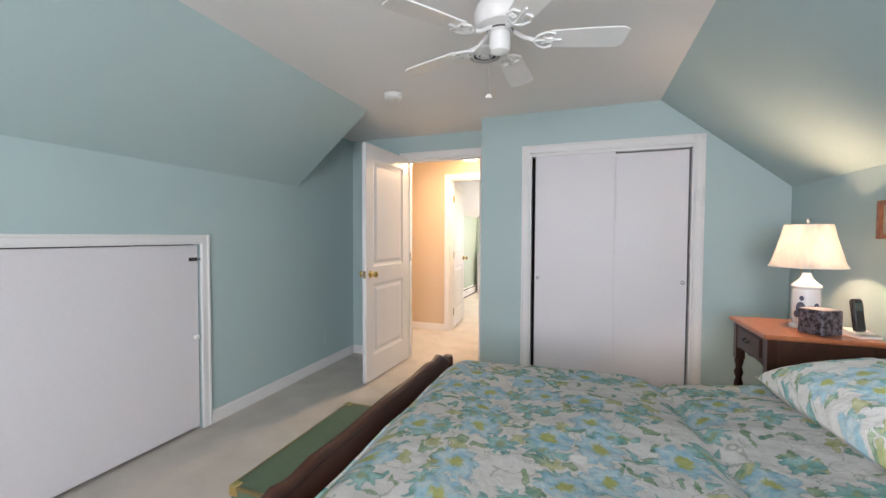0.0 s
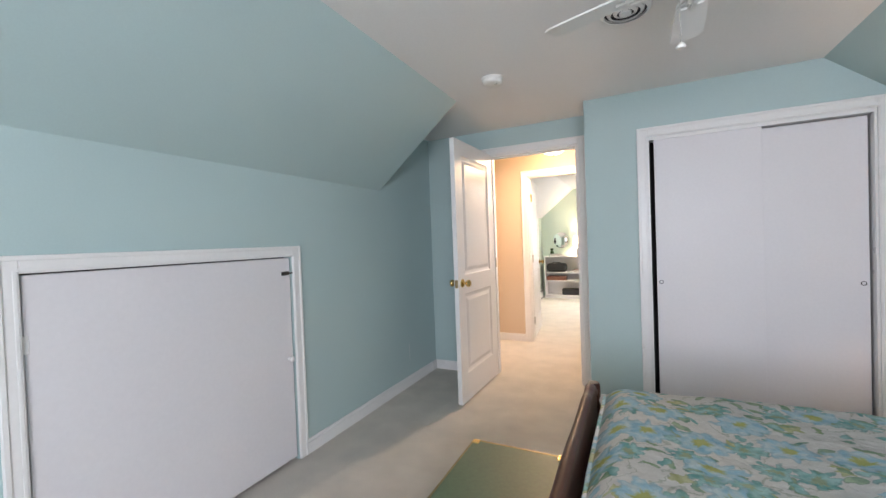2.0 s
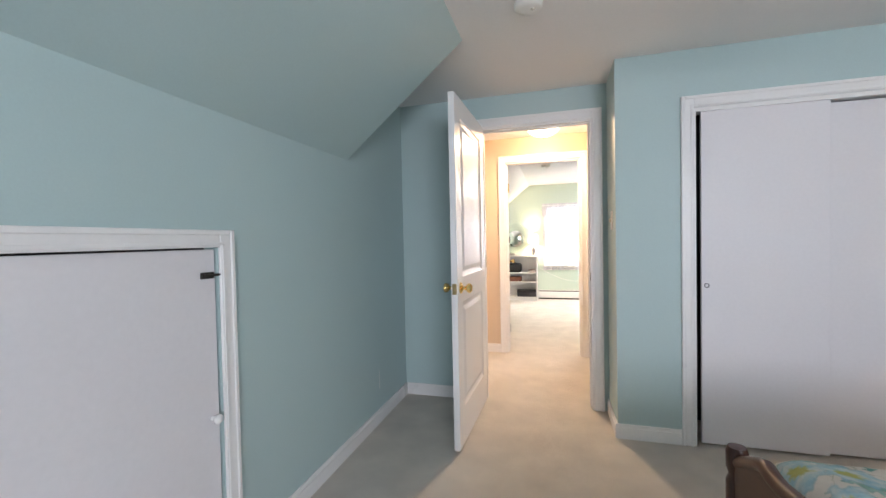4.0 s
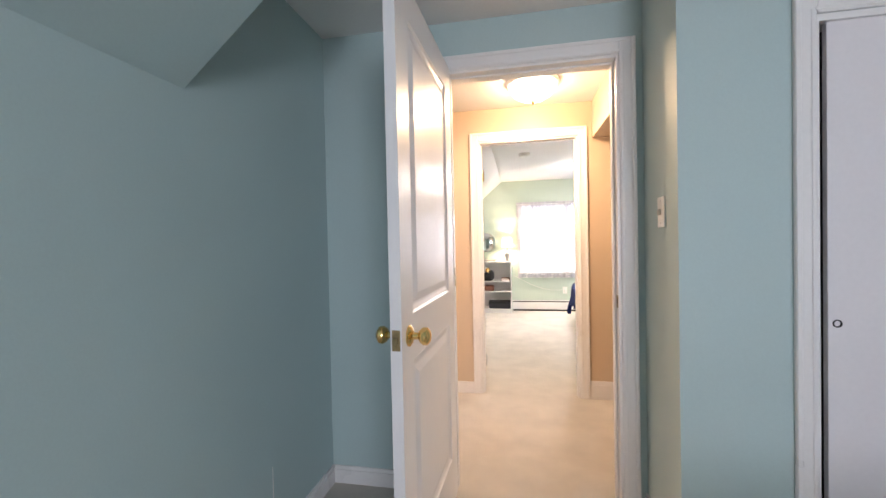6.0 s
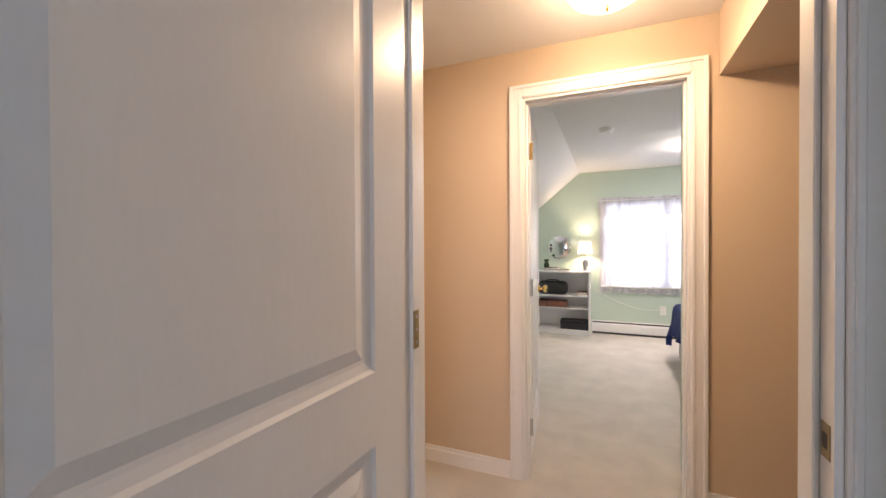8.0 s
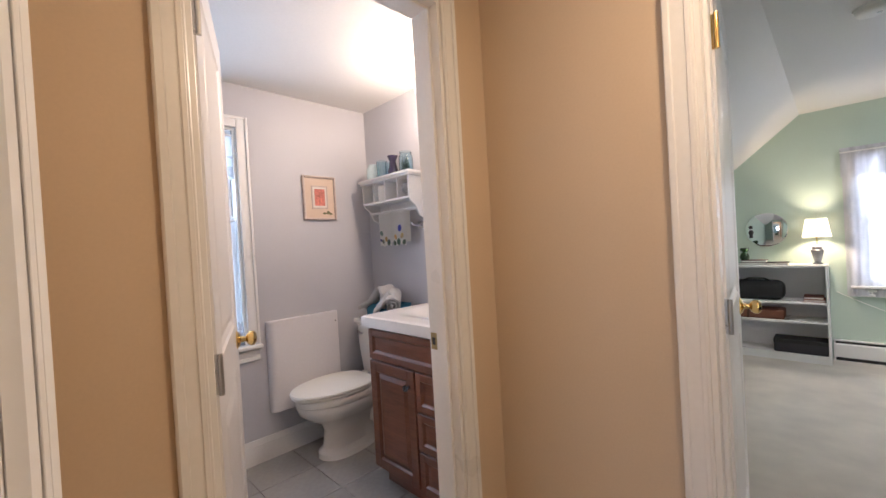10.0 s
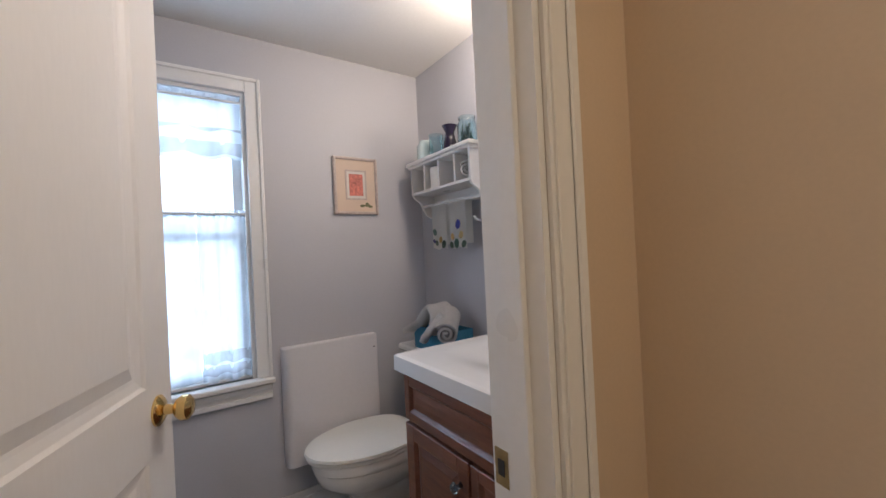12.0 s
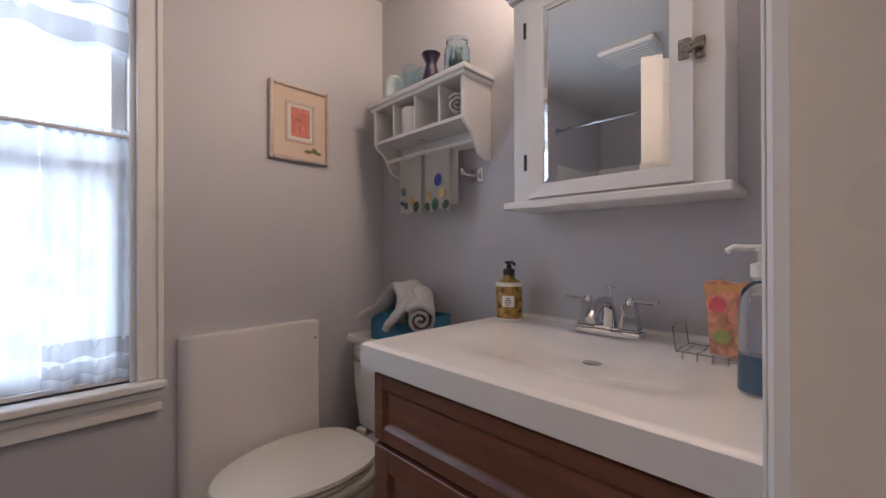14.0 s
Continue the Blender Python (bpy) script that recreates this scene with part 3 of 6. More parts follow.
def panel_door(name, w, h, m, label, hinges, knob=True, t=0.035, latch=True):
    """A moulded two-panel leaf: hinge edge at x = 0, latch edge at x = w, faces at y = 0 and y = t."""
    d = thing(name, m, label, "door")
    s = 0.112
    z0, z1, z2, z3 = 0.21, 0.82, 0.965, h - 0.115
    bm = boxes((0, 0, 0, s, t, h), (w - s, 0, 0, w, t, h), (s, 0, 0, w - s, t, z0), (s, 0, z1, w - s, t, z2), (s, 0, z3, w - s, t, h))
    part("frame", bm, DOORW, d)
    for a, b in ((z0, z1), (z2, z3)):
        pb = bmesh.new()
        box(pb, s, 0.010, a, w - s, t - 0.010, b)
        for y0, y1 in ((0.0, 0.0098), (t, t - 0.0098)):
            ring = [((s + e, a + e), (w - s - e, a + e), (w - s - e, b - e), (s + e, b - e)) for e in (0.0, 0.007, 0.022, 0.030, 0.058)]
            dep = [y0 + (y1 - y0) * k for k in (0.0, 0.55, 0.92, 0.98, 0.15)]
            vs = [[pb.verts.new((x, dy, z)) for x, z in r] for r, dy in zip(ring, dep)]
            for p, q in zip(vs, vs[1:]):
                for i in range(4):
                    pb.faces.new((p[i], p[(i + 1) % 4], q[(i + 1) % 4], q[i]))
            pb.faces.new(vs[-1])
        bmesh.ops.recalc_face_normals(pb, faces=pb.faces)
        part("panel", pb, DOORW, d)
    if knob:
        knob_set(d, w - 0.066, 0.905, t)
    if latch:
        part("latch_plate", boxes((w - 0.0005, 0.005, 0.875, w + 0.002, t - 0.005, 0.935), (w + 0.002, 0.011, 0.896, w + 0.009, t - 0.011, 0.914), bevel=0.001), OLDBRASS, d, "worn brass latch plate")
    for z, mat, lab in hinges:
        hb = boxes((-0.002, 0.001, z - 0.045, 0.0, t - 0.002, z + 0.045))
        tube([(-0.004, -0.006, z - 0.046), (-0.004, -0.006, z + 0.046)], 0.006, 10, hb)
        part("hinge", hb, mat, d, lab, True)
    return d


# leaf of the bedroom door: it stands open at a right angle into the room
panel_door("door_bedroom", 0.758, 1.99, pose(-1.396, 3.835, 0.015, 0, 0, -92.0), "white two-panel door standing open with brass knobs", [(0.25, OLDBRASS, "worn brass hinge"), (0.95, OLDBRASS, "worn brass hinge"), (1.75, OLDBRASS, "worn brass hinge")])
panel_door("door_bathroom", 0.685, 1.985, pose(-2.128, BY0 + 0.016, 0.012, 0, 0, 159.5) @ pose(0, -0.035, 0), "cream-lit white panel door standing open into the bathroom", [(0.25, STEEL, "steel hinge"), (0.95, STEEL, "steel hinge"), (1.75, STEEL, "steel hinge")])
panel_door("door_far_bedroom", 0.715, 1.96, pose(HX0 + 0.018, 5.222, 0.012, 0, 0, 96), "white panel door folded open inside the far bedroom", [(0.22, STEEL, "steel hinge"), (0.98, STEEL, "steel hinge"), (1.72, BRASS, "yellowed hinge")])


def strike(m, label):
    s = thing("strike_plate", m, label, "strike plate")
    part("plate", boxes((-0.014, -0.0015, -0.028, 0.014, 0.0, 0.028), bevel=0.0006), OLDBRASS, s)
    # no hole is cut; a black block gives its shade
    part("latch_hole_shade", boxes((-0.007, -0.0022, -0.012, 0.007, -0.0015, 0.012)), BLACK, s, "thin black block painting the shade of the latch hole")


strike(pose(DX1 - 0.012, 3.862, 0.92, 0, 0, -90), "worn brass strike plate on the bedroom door jamb")
strike(pose(-2.098, BY1 - 0.012, 0.90, 0, 0, 0), "worn brass strike plate on the bathroom door jamb")

jb = bpy.data.objects["jamb_bedroom_door"]
hp = part("hinge_leaf", boxes((0.022, 0.040, 0.985, 0.0245, 0.066, 1.075), bevel=0.0008), OLDBRASS, jb, "worn brass hinge leaf")
for z in (1.0, 1.03, 1.06):
    part("screw", lathe([(0, 0.0012), (0.004, 0.0008), (0.004, 0)], 10), STEEL, hp, "", True, pose(0.0245, 0.053, z, 0, 90, 0))

# attic hatch
at = thing("attic_hatch", pose(-2.012, 0.962, 0.0), "plain white painted hatch in the knee wall, closed", "hatch")
part("board", boxes((-0.016, 0.0, 0.022, 0.008, 1.106, 1.179), bevel=0.002), PANELW, at)
part("knob", lathe([(0, 0), (0.010, 0), (0.009, 0.010), (0.016, 0.018), (0.017, 0.026), (0.010, 0.033), (0, 0.034)], 20), CERAMIC, at, "small white porcelain knob", True, pose(0.008, 1.078, 0.60, 0, 90, 0))
la = part("latch", boxes((0.008, 1.045, 1.080, 0.013, 1.098, 1.102), (0.013, 1.055, 1.086, 0.020, 1.085, 1.096), bevel=0.0015), DARKMETAL, at, "black iron slide latch")
part("bolt", tube([(0.018, 1.05, 1.091), (0.018, 1.135, 1.091)], 0.004, 8), DARKMETAL, la, "black sliding bolt", True)
for z in (0.28, 0.95):
    part("hinge", boxes((0.008, -0.006, z - 0.03, 0.012, 0.010, z + 0.03), bevel=0.001), WHITE, at, "painted hinge")

# mark in the wall paint
sc = thing("paint_scratch", pose(-2.0, 3.348, 0.215), "thin pale vertical scratch in the teal wall paint", "scratch")
part("scratch", prism([(-0.0022, 0.0), (0.0016, 0.0), (0.0020, 0.07), (0.0008, 0.135), (-0.0014, 0.135), (-0.0018, 0.06)], "x", 0.0003, 0.0012), PLASTIC, sc)

# sliding closet doors
for nm, x0, x1, y, px, lab in (("front", -0.077, 0.512, 3.487, -0.052, "flat white sliding closet door in the front track"), ("rear", 0.492, 0.999, 3.516, 0.972, "flat white sliding closet door in the rear track")):
    c = thing("closet_door", pose(x0, y, 0.015), lab, "closet door", "sliding closet doors")
    part("board", boxes((0, 0, 0, x1 - x0, 0.022, 1.855 if nm == "rear" else 1.868), bevel=0.0015), PANELW, c)
    part("finger_pull", lathe([(0.013, -0.004), (0.013, 0.003), (0.010, 0.003), (0.009, -0.002), (0, -0.002)], 18), BLACK, c, "small round metal pull", True, pose(px - x0, -0.001, 0.895, 90, 0, 0))

# ---- windows ----


def window(name, m, w, h, depth, label, twin=False, cas=0.066):
    """A double-hung window in an opening w wide and h high; the room is at -y, the sill at z = 0."""
    wd = thing(name, m, label, "window", "", "structure")
    tb = boxes((-cas, -0.018, 0, 0, 0, h + cas), (w, -0.018, 0, w + cas, 0, h + cas), (0, -0.018, h, w, 0, h + cas), bevel=0.003)
    for x in (-cas - 0.004, w + cas - 0.012):
        box(tb, x, -0.026, 0, x + 0.016, -0.0175, h + cas + 0.004, 0.003)
    box(tb, -cas + 0.012, -0.026, h + cas - 0.012, w + cas - 0.012, -0.0175, h + cas + 0.004, 0.003)
    part("window_frame", tb, WHITE, wd)
    part("jamb", boxes((0, 0.001, 0, 0.015, depth, h), (w - 0.015, 0.001, 0, w, depth, h), (0.015, 0.001, h - 0.015, w - 0.015, depth, h), (0.015, 0.03, 0, w - 0.015, depth, 0.012)), WHITE, wd)
    sb = boxes((-cas - 0.008, -0.055, -0.022, w + cas + 0.008, 0.03, 0.0), bevel=0.004)
    part("window_sill", sb, WHITE, wd)
    part("apron", boxes((-cas, -0.016, -0.095, w + cas, 0, -0.022), (-cas, -0.030, -0.052, w + cas, -0.0155, -0.030), (-cas, -0.024, -0.095, w + cas, -0.0155, -0.072), bevel=0.003), WHITE, wd)
    spans = [(0.015, w / 2 - 0.04), (w / 2 + 0.04, w - 0.015)] if twin else [(0.015, w - 0.015)]
    if twin:
        part("mullion", boxes((w / 2 - 0.04, 0.01, 0, w / 2 + 0.04, depth, h - 0.015), bevel=0.003), WHITE, wd)
    for a, b in spans:
        for z0, z1, y in ((0.012, h / 2 + 0.018, 0.045), (h / 2 - 0.018, h - 0.015, 0.075)):
            s = part("sash", boxes((a, y, z0, a + 0.036, y + 0.028, z1), (b - 0.036, y, z0, b, y + 0.028, z1), (a + 0.036, y, z0, b - 0.036, y + 0.028, z0 + 0.036), (a + 0.036, y, z1 - 0.036, b - 0.036, y + 0.028, z1), bevel=0.002), WHITE, wd)
            g = part("pane", boxes((a + 0.034, y + 0.012, z0 + 0.034, b - 0.034, y + 0.015, z1 - 0.034)), GLASS, s)
            g.visible_shadow = False
    return wd


window("window_1", pose(BX, UY0, UZ0, 0, 0, 90), UY1 - UY0, UZ1 - UZ0, 0.12, "white double-hung bathroom window with a deep sill", False, 0.060)
window("window_2", pose(VX0, FY, VZ0), VX1 - VX0, VZ1 - VZ0, 0.13, "white twin double-hung window of the far bedroom", True)
window("window_3", pose(WX1, -1.65, WZ0, 0, 0, 180), WX1 - WX0, WZ1 - WZ0, 0.14, "white twin double-hung bedroom window", True)


def cloth(w, h, waves, depth, seed, flare=0.0, nu=90, nv=16, tuck=0.0):
    """A hanging sheer w wide and h high from z = 0 downwards, with soft folds along x."""
    rr = random.Random(seed)
    ph = [rr.uniform(0, 6.28) for _ in range(5)]
    def f(u, v):
        k = 0.55 + 0.45 * v
        y = depth * k * (math.sin(waves * 6.28 * u + ph[0]) * 0.6 + math.sin(waves * 2.3 * 6.28 * u + ph[1] + 0.8 * v) * 0.3 + 0.3 * math.sin(waves * 0.6 * 6.28 * u + ph[2]))
        z = -h * v + 0.006 * math.sin(waves * 6.28 * u + ph[3]) * v
        return (w * u + flare * v * (u - 0.5), y, z)
    return sheet(nu, nv, f)


def curtain_set(m, w, label, tiers, rods):
    c = thing("curtain", m, label, "curtain")
    for z in rods:
        part("rod", tube([(-0.012, 0, z), (w + 0.012, 0, z)], 0.006, 8), WHITE, c, "thin white curtain rod", True)
    for nm, z, h, x0, x1, waves, depth, mat, bands, seed in tiers:
        p = part(nm, cloth(x1 - x0, h, waves, depth, seed), mat, c, "", True, pose(x0, 0.012, z + 0.012))
        for b, bh in bands:
            part("woven_band", cloth(x1 - x0, bh, waves, depth, seed, nv=3), SHEERD, p, "doubled hem band", True, pose(0, -0.003, -h + b))
        part("heading", cloth(x1 - x0, 0.030, waves * 3, depth * 0.5, seed + 5, nv=3), mat, p, "gathered rod pocket", True, pose(0, -0.006, 0.012))
    return c


W1 = UY1 - UY0
curtain_set(pose(BX - 0.012, UY0, UZ0, 0, 0, 90), W1, "white sheer cafe curtain with a valance on the bathroom window",
            [("valance", 1.23, 0.275, 0.01, W1 - 0.012, 4, 0.013, SHEERC, ((0.075, 0.060), (0.135, 0.012)), 3), ("panel", 0.722, 0.722, 0.455, W1 - 0.01, 2.6, 0.012, SHEERC, ((0.066, 0.040), (0.125, 0.050)), 7), ("panel", 0.722, 0.712, -0.01, 0.452, 3.4, 0.012, SHEERC, (), 9)], (1.22, 0.727))
curtain_set(pose(-1.075, FY - 0.045, 0), 1.62, "white voile curtains covering the far bedroom window",
            [("panel", 1.80, 1.24, 0.0, 0.83, 6, 0.016, SHEERB, (), 21), ("panel", 1.80, 1.24, 0.79, 1.62, 6, 0.016, SHEERB, (), 22), ("valance", 1.83, 0.24, -0.01, 1.63, 13, 0.02, SHEERB, (), 23)], (1.815,))

# ---- the bed with its footboard, quilt and pillows ----
bed = thing("bed", pose(-0.385, 1.53, 0), "dark mahogany bed with a low shaped footboard", "bed")
HW = 0.715
for s in (-1, 1):
    part("post", lathe([(0, 0), (0.020, 0), (0.024, 0.03), (0.026, 0.10), (0.018, 0.12), (0.026, 0.15), (0.027, 0.50), (0.020, 0.52), (0.027, 0.54), (0.027, 0.585), (0.022, 0.598), (0, 0.600)], 22), DARKLEG, bed, "", True, pose(0, s * HW, 0))
prof = [(-HW + 0.02, 0.16), (HW - 0.02, 0.16)]
for i in range(41):
    u = 1 - 2 * i / 40
    y = u * (HW - 0.02)
    e = abs(u)
    z = 0.628 + 0.004 * math.cos(u * 9) - (0.062 * ((e - 0.80) / 0.2) ** 1.2 if e > 0.80 else 0) - (0.012 if 0.62 < e < 0.80 else 0) * math.sin((e - 0.62) / 0.18 * math.pi)
    prof.append((y, z))
fb = prism(prof, "x", -0.014, 0.014)
part("footboard", fb, DARKWOOD, bed)
tr = [(0, prof[2 + i][0], prof[2 + i][1] - 0.002) for i in range(41)]
part("top_rail", tube(tr, 0.019, 12), DARKWOOD, bed, "rounded footboard top rail", True)
for s in (-1, 1):
    part("side_rail", boxes((0.02, s * 0.69 - 0.012, 0.20, 1.93, s * 0.69 + 0.012, 0.34), bevel=0.004), DARKWOOD, bed)
part("mattress", boxes((0.05, -0.67, 0.26, 1.93, 0.67, 0.54), bevel=0.05), LINEN, bed, "white mattress")


def quilt_fn(u, v):
    """u runs from foot to head, v across from the far hem to the near hem."""
    x = -0.338 + 1.87 * u
    hang, half = 0.36, 0.735
    s = (v - 0.5) * 2 * (half + hang)
    e = abs(s)
    r = 0.075
    if e < half - r:
        y, z = s, 0.0
    elif e < half - r + r * 1.5708:
        a = (e - (half - r)) / r
        y, z = math.copysign(half - r + r * math.sin(a), s), -r * (1 - math.cos(a))
    else:
        d = e - (half - r + r * 1.5708)
        y, z = math.copysign(half + 0.03 * d + 0.012 * math.sin(x * 17 + 2 * math.sin(x * 5)) * min(1, d * 6), s), -r - d
        if s > 0:
            corner = max(0.0, 1 - u / 0.12) ** 1.5
            x -= 0.12 * corner * min(1.0, d / 0.08)
            y += 0.035 * corner * min(1.0, d / 0.05)
    n = noise.noise(Vector((x * 3.1, s * 3.1, 1.7))) * 0.016 + noise.noise(Vector((x * 8, s * 8, 4.2))) * 0.008 + noise.noise(Vector((x * 21, s * 21, 9))) * 0.003
    top = 0.605 + 0.022 * (1 - min(1, e / half) ** 2) + n
    f = max(0.0, (0.10 - (x + 0.338)) / 0.10)
    top -= 0.055 * f ** 2
    top -= 0.024 * math.exp(-((x - 0.77 + 0.12 * (s + 0.7)) / 0.035) ** 2)
    top += 0.025 * max(0, min(1, (x - 0.8) / 0.2))
    return (x + n * 0.3, 1.525 + y + n * 0.4, top + z)


ql = thing("quilt", pose(0, 0, 0), "cream cotton quilt printed with blue flowers, spread over the bed", "quilt")
q = bmesh.new()
sheet(150, 120, quilt_fn, q)
bmesh.ops.solidify(q, geom=q.faces[:], thickness=0.012)
part("cover", q, FLORAL, ql, "", True)
for v in (0.0, 1.0):
    part("hem_binding", tube([Vector(quilt_fn(i / 60, v)) for i in range(61)], 0.008, 6), FLORAL, ql, "", True)
part("hem_binding", tube([Vector(quilt_fn(0.0, i / 60)) for i in range(61)], 0.008, 6), FLORAL, ql, "", True)


def pillow(m, lx, ly, lz, seed, label):
    bm = bmesh.new()
    def half(sign):
        def f(u, v):
            a, b = 2 * u - 1, 2 * v - 1
            e = (max(0.0, 1 - abs(a) ** 2.6) * max(0.0, 1 - abs(b) ** 2.6)) ** 0.45
            w = 1 - 0.06 * (1 - abs(a)) * abs(b) ** 3
            n = noise.noise(Vector((a * 2.2, b * 2.2, seed))) * 0.10 + noise.noise(Vector((a * 6, b * 6, seed + 3))) * 0.05
            return (a * lx / 2 * w, b * ly / 2 * (1 - 0.06 * (1 - abs(b)) * abs(a) ** 3), sign * lz / 2 * e * (1 + n))
        return f
    sheet(36, 36, half(1), bm)
    sheet(36, 36, half(-1), bm)
    bmesh.ops.remove_doubles(bm, verts=bm.verts, dist=0.0005)
    bmesh.ops.recalc_face_normals(bm, faces=bm.faces)
    shift = Matrix.Translation((2.37 * seed, 1.13 * seed, 0))
    bm.transform(shift)
    ob = part("pillow", bm, FLORAL, None, "", True)
    ob.matrix_world = m @ shift.inverted()
    return tagged(ob, label, "pillow", "pillows on the bed")


pillow(pose(1.275, 1.86, 0.715, 0, -9, 4), 0.58, 0.70, 0.21, 2.0, "floral cotton pillow sham leaning at the bed head")
pillow(pose(1.275, 1.15, 0.725, 0, -9, -3), 0.58, 0.68, 0.23, 5.0, "plump floral cotton pillow sham beside another")

# ---- footlocker at the foot of the bed ----
tk = thing("footlocker", pose(-0.875, 1.285, 0), "dark green enamel footlocker with brass corners", "trunk")
TL, TW, TH = 0.747, 0.40, 0.352
part("body", boxes((0.004, 0.004, 0.0, TW - 0.004, TL - 0.004, 0.235), bevel=0.004), TRUNKG, tk)
part("lid", boxes((0.002, 0.002, 0.238, TW - 0.002, TL - 0.002, TH), bevel=0.005), TRUNKG, tk)
for nm, z in (("lid_edging", 0.243), ("body_edging", 0.228)):
    part(nm, boxes((0, 0, z - 0.005, TW, 0.006, z + 0.005), (0, TL - 0.006, z - 0.005, TW, TL, z + 0.005), (0, 0.006, z - 0.005, 0.006, TL - 0.006, z + 0.005), (TW - 0.006, 0.006, z - 0.005, TW, TL - 0.006, z + 0.005)), OLDBRASS, tk, "brass edging strip")
part("top_edging", boxes((-0.001, -0.001, TH - 0.012, TW + 0.001, 0.008, TH + 0.002), (-0.001, TL - 0.008, TH - 0.012, TW + 0.001, TL + 0.001, TH + 0.002), (-0.001, 0.008, TH - 0.012, 0.007, TL - 0.008, TH + 0.002), (TW - 0.007, 0.008, TH - 0.012, TW + 0.001, TL - 0.008, TH + 0.002), bevel=0.001), OLDBRASS, tk, "brass edging round the lid")
for x in (0, TW):
    for y in (0, TL):
        sx, sy = (1 if x == 0 else -1), (1 if y == 0 else -1)
        a, b = sorted((x - sx * 0.003, x + sx * 0.034))
        c, d = sorted((y - sy * 0.003, y + sy * 0.034))
        part("corner_cap", boxes((a, c, TH - 0.036, b, d, TH + 0.004), bevel=0.005), BRASS, tk, "polished brass corner cap")
for y in (0.16, TL / 2, TL - 0.16):
    part("hasp", boxes((-0.008, y - 0.022, 0.195, 0.0, y + 0.022, 0.285), (-0.014, y - 0.012, 0.205, -0.008, y + 0.012, 0.245), bevel=0.002), BRASS, tk, "brass hasp")

# ---- nightstand and what stands on it ----
ns = thing("nightstand", pose(1.100, 2.465, 0), "dark mahogany nightstand with a reddish top and turned legs", "nightstand")
NX, NY, NZ = 0.44, 0.455, 0.79
part("tabletop", boxes((-0.012, -0.012, NZ - 0.022, NX, NY + 0.012, NZ), bevel=0.006), TOPWOOD, ns, "reddish polished top")
ap = prism([(0.03, NZ - 0.022), (0.03, 0.62)] + [(0.03 + 0.395 * i / 12, 0.62 - 0.03 + 0.03 * abs(2 * i / 12 - 1) ** 0.7 + 0.035 * math.sin(math.pi * i / 12)) for i in range(13)] + [(0.425, NZ - 0.022)], "x", 0.012, 0.03)
part("front_apron", ap, DARKWOOD, ns)
part("side_apron", boxes((0.03, 0.012, 0.60, NX - 0.02, 0.03, NZ - 0.022)), DARKWOOD, ns)
part("side_apron", boxes((0.03, NY - 0.03, 0.60, NX - 0.02, NY - 0.012, NZ - 0.022)), DARKWOOD, ns)
part("back_apron", boxes((NX - 0.02, 0.02, 0.60, NX - 0.005, NY - 0.02, NZ - 0.022)), DARKWOOD, ns)
dr = part("drawer", boxes((0.004, 0.085, 0.655, 0.012, NY - 0.085, 0.745), bevel=0.003), DARKWOOD, ns, "small drawer front")
part("drawer_pull", tube([(0.003, 0.20, 0.708), (-0.012, 0.205, 0.700), (-0.014, 0.23, 0.694), (-0.012, 0.255, 0.700), (0.003, 0.26, 0.708)], 0.004, 8), DARKMETAL, dr, "dark bail pull", True)
leg = [(0, 0), (0.012, 0), (0.016, 0.03), (0.012, 0.06), (0.020, 0.10), (0.016, 0.30), (0.022, 0.42), (0.014, 0.45), (0.023, 0.48), (0.014, 0.51), (0.022, 0.545), (0.020, 0.56), (0, 0.56)]
for x in (0.03, NX - 0.03):
    for y in (0.03, NY - 0.03):
        b = lathe(leg, 18, (x, y, 0))
        box(b, x - 0.022, y - 0.022, 0.56, x + 0.022, y + 0.022, NZ - 0.022, 0.002)
        part("leg", b, DARKLEG, ns, "", True)

tl = thing("table_lamp", pose(1.35, 2.72, NZ), "white painted ginger jar lamp with a lit bell shade", "lamp")
part("foot", lathe([(0, 0), (0.062, 0), (0.064, 0.010), (0.056, 0.020), (0, 0.022)], 28), CERAMIC, tl, "", True)
jar = part("jar", lathe([(0.048, 0.022), (0.055, 0.05), (0.057, 0.12), (0.055, 0.185), (0.053, 0.195), (0.060, 0.203), (0.060, 0.212), (0.036, 0.235), (0.024, 0.250), (0.018, 0.275), (0, 0.277)], 32), CERAMIC, tl, "", True)
for i, (a, z, w, h) in enumerate([(-2.3, 0.10, 0.020, 0.055), (-1.9, 0.075, 0.016, 0.03), (-2.6, 0.07, 0.014, 0.03), (-1.2, 0.10, 0.016, 0.05), (-2.25, 0.15, 0.010, 0.02)]):
    p = bmesh.new()
    bmesh.ops.create_uvsphere(p, u_segments=10, v_segments=6, radius=1.0)
    part("painted_motif", p, grainy("slate_blue_glaze", (0.12, 0.13, 0.18), 0.2, 0.3, 60, 0, 60) if i == 0 else bpy.data.materials["slate_blue_glaze"], jar, "slate blue painted motif", True, pose(0.0565 * math.cos(a), 0.0565 * math.sin(a), z, 0, 0, math.degrees(a)) @ Matrix.Diagonal((0.0022, w, h * 0.6, 1)))
sh = [(0.150, 0.0), (0.138, 0.03), (0.122, 0.09), (0.106, 0.15), (0.094, 0.21)]
part("shade", lathe([(r, z + 0.305) for r, z in sh] + [(r - 0.002, z + 0.305) for r, z in reversed(sh)] + [(0.150, 0.305)], 48), SHADE, tl, "cream bell shade, lit", True)
part("shade_trim", tube([(0.150 * math.cos(k * 0.1309), 0.150 * math.sin(k * 0.1309), 0.305) for k in range(48)], 0.0035, 6, closed=True), LINEN, tl, "", True)
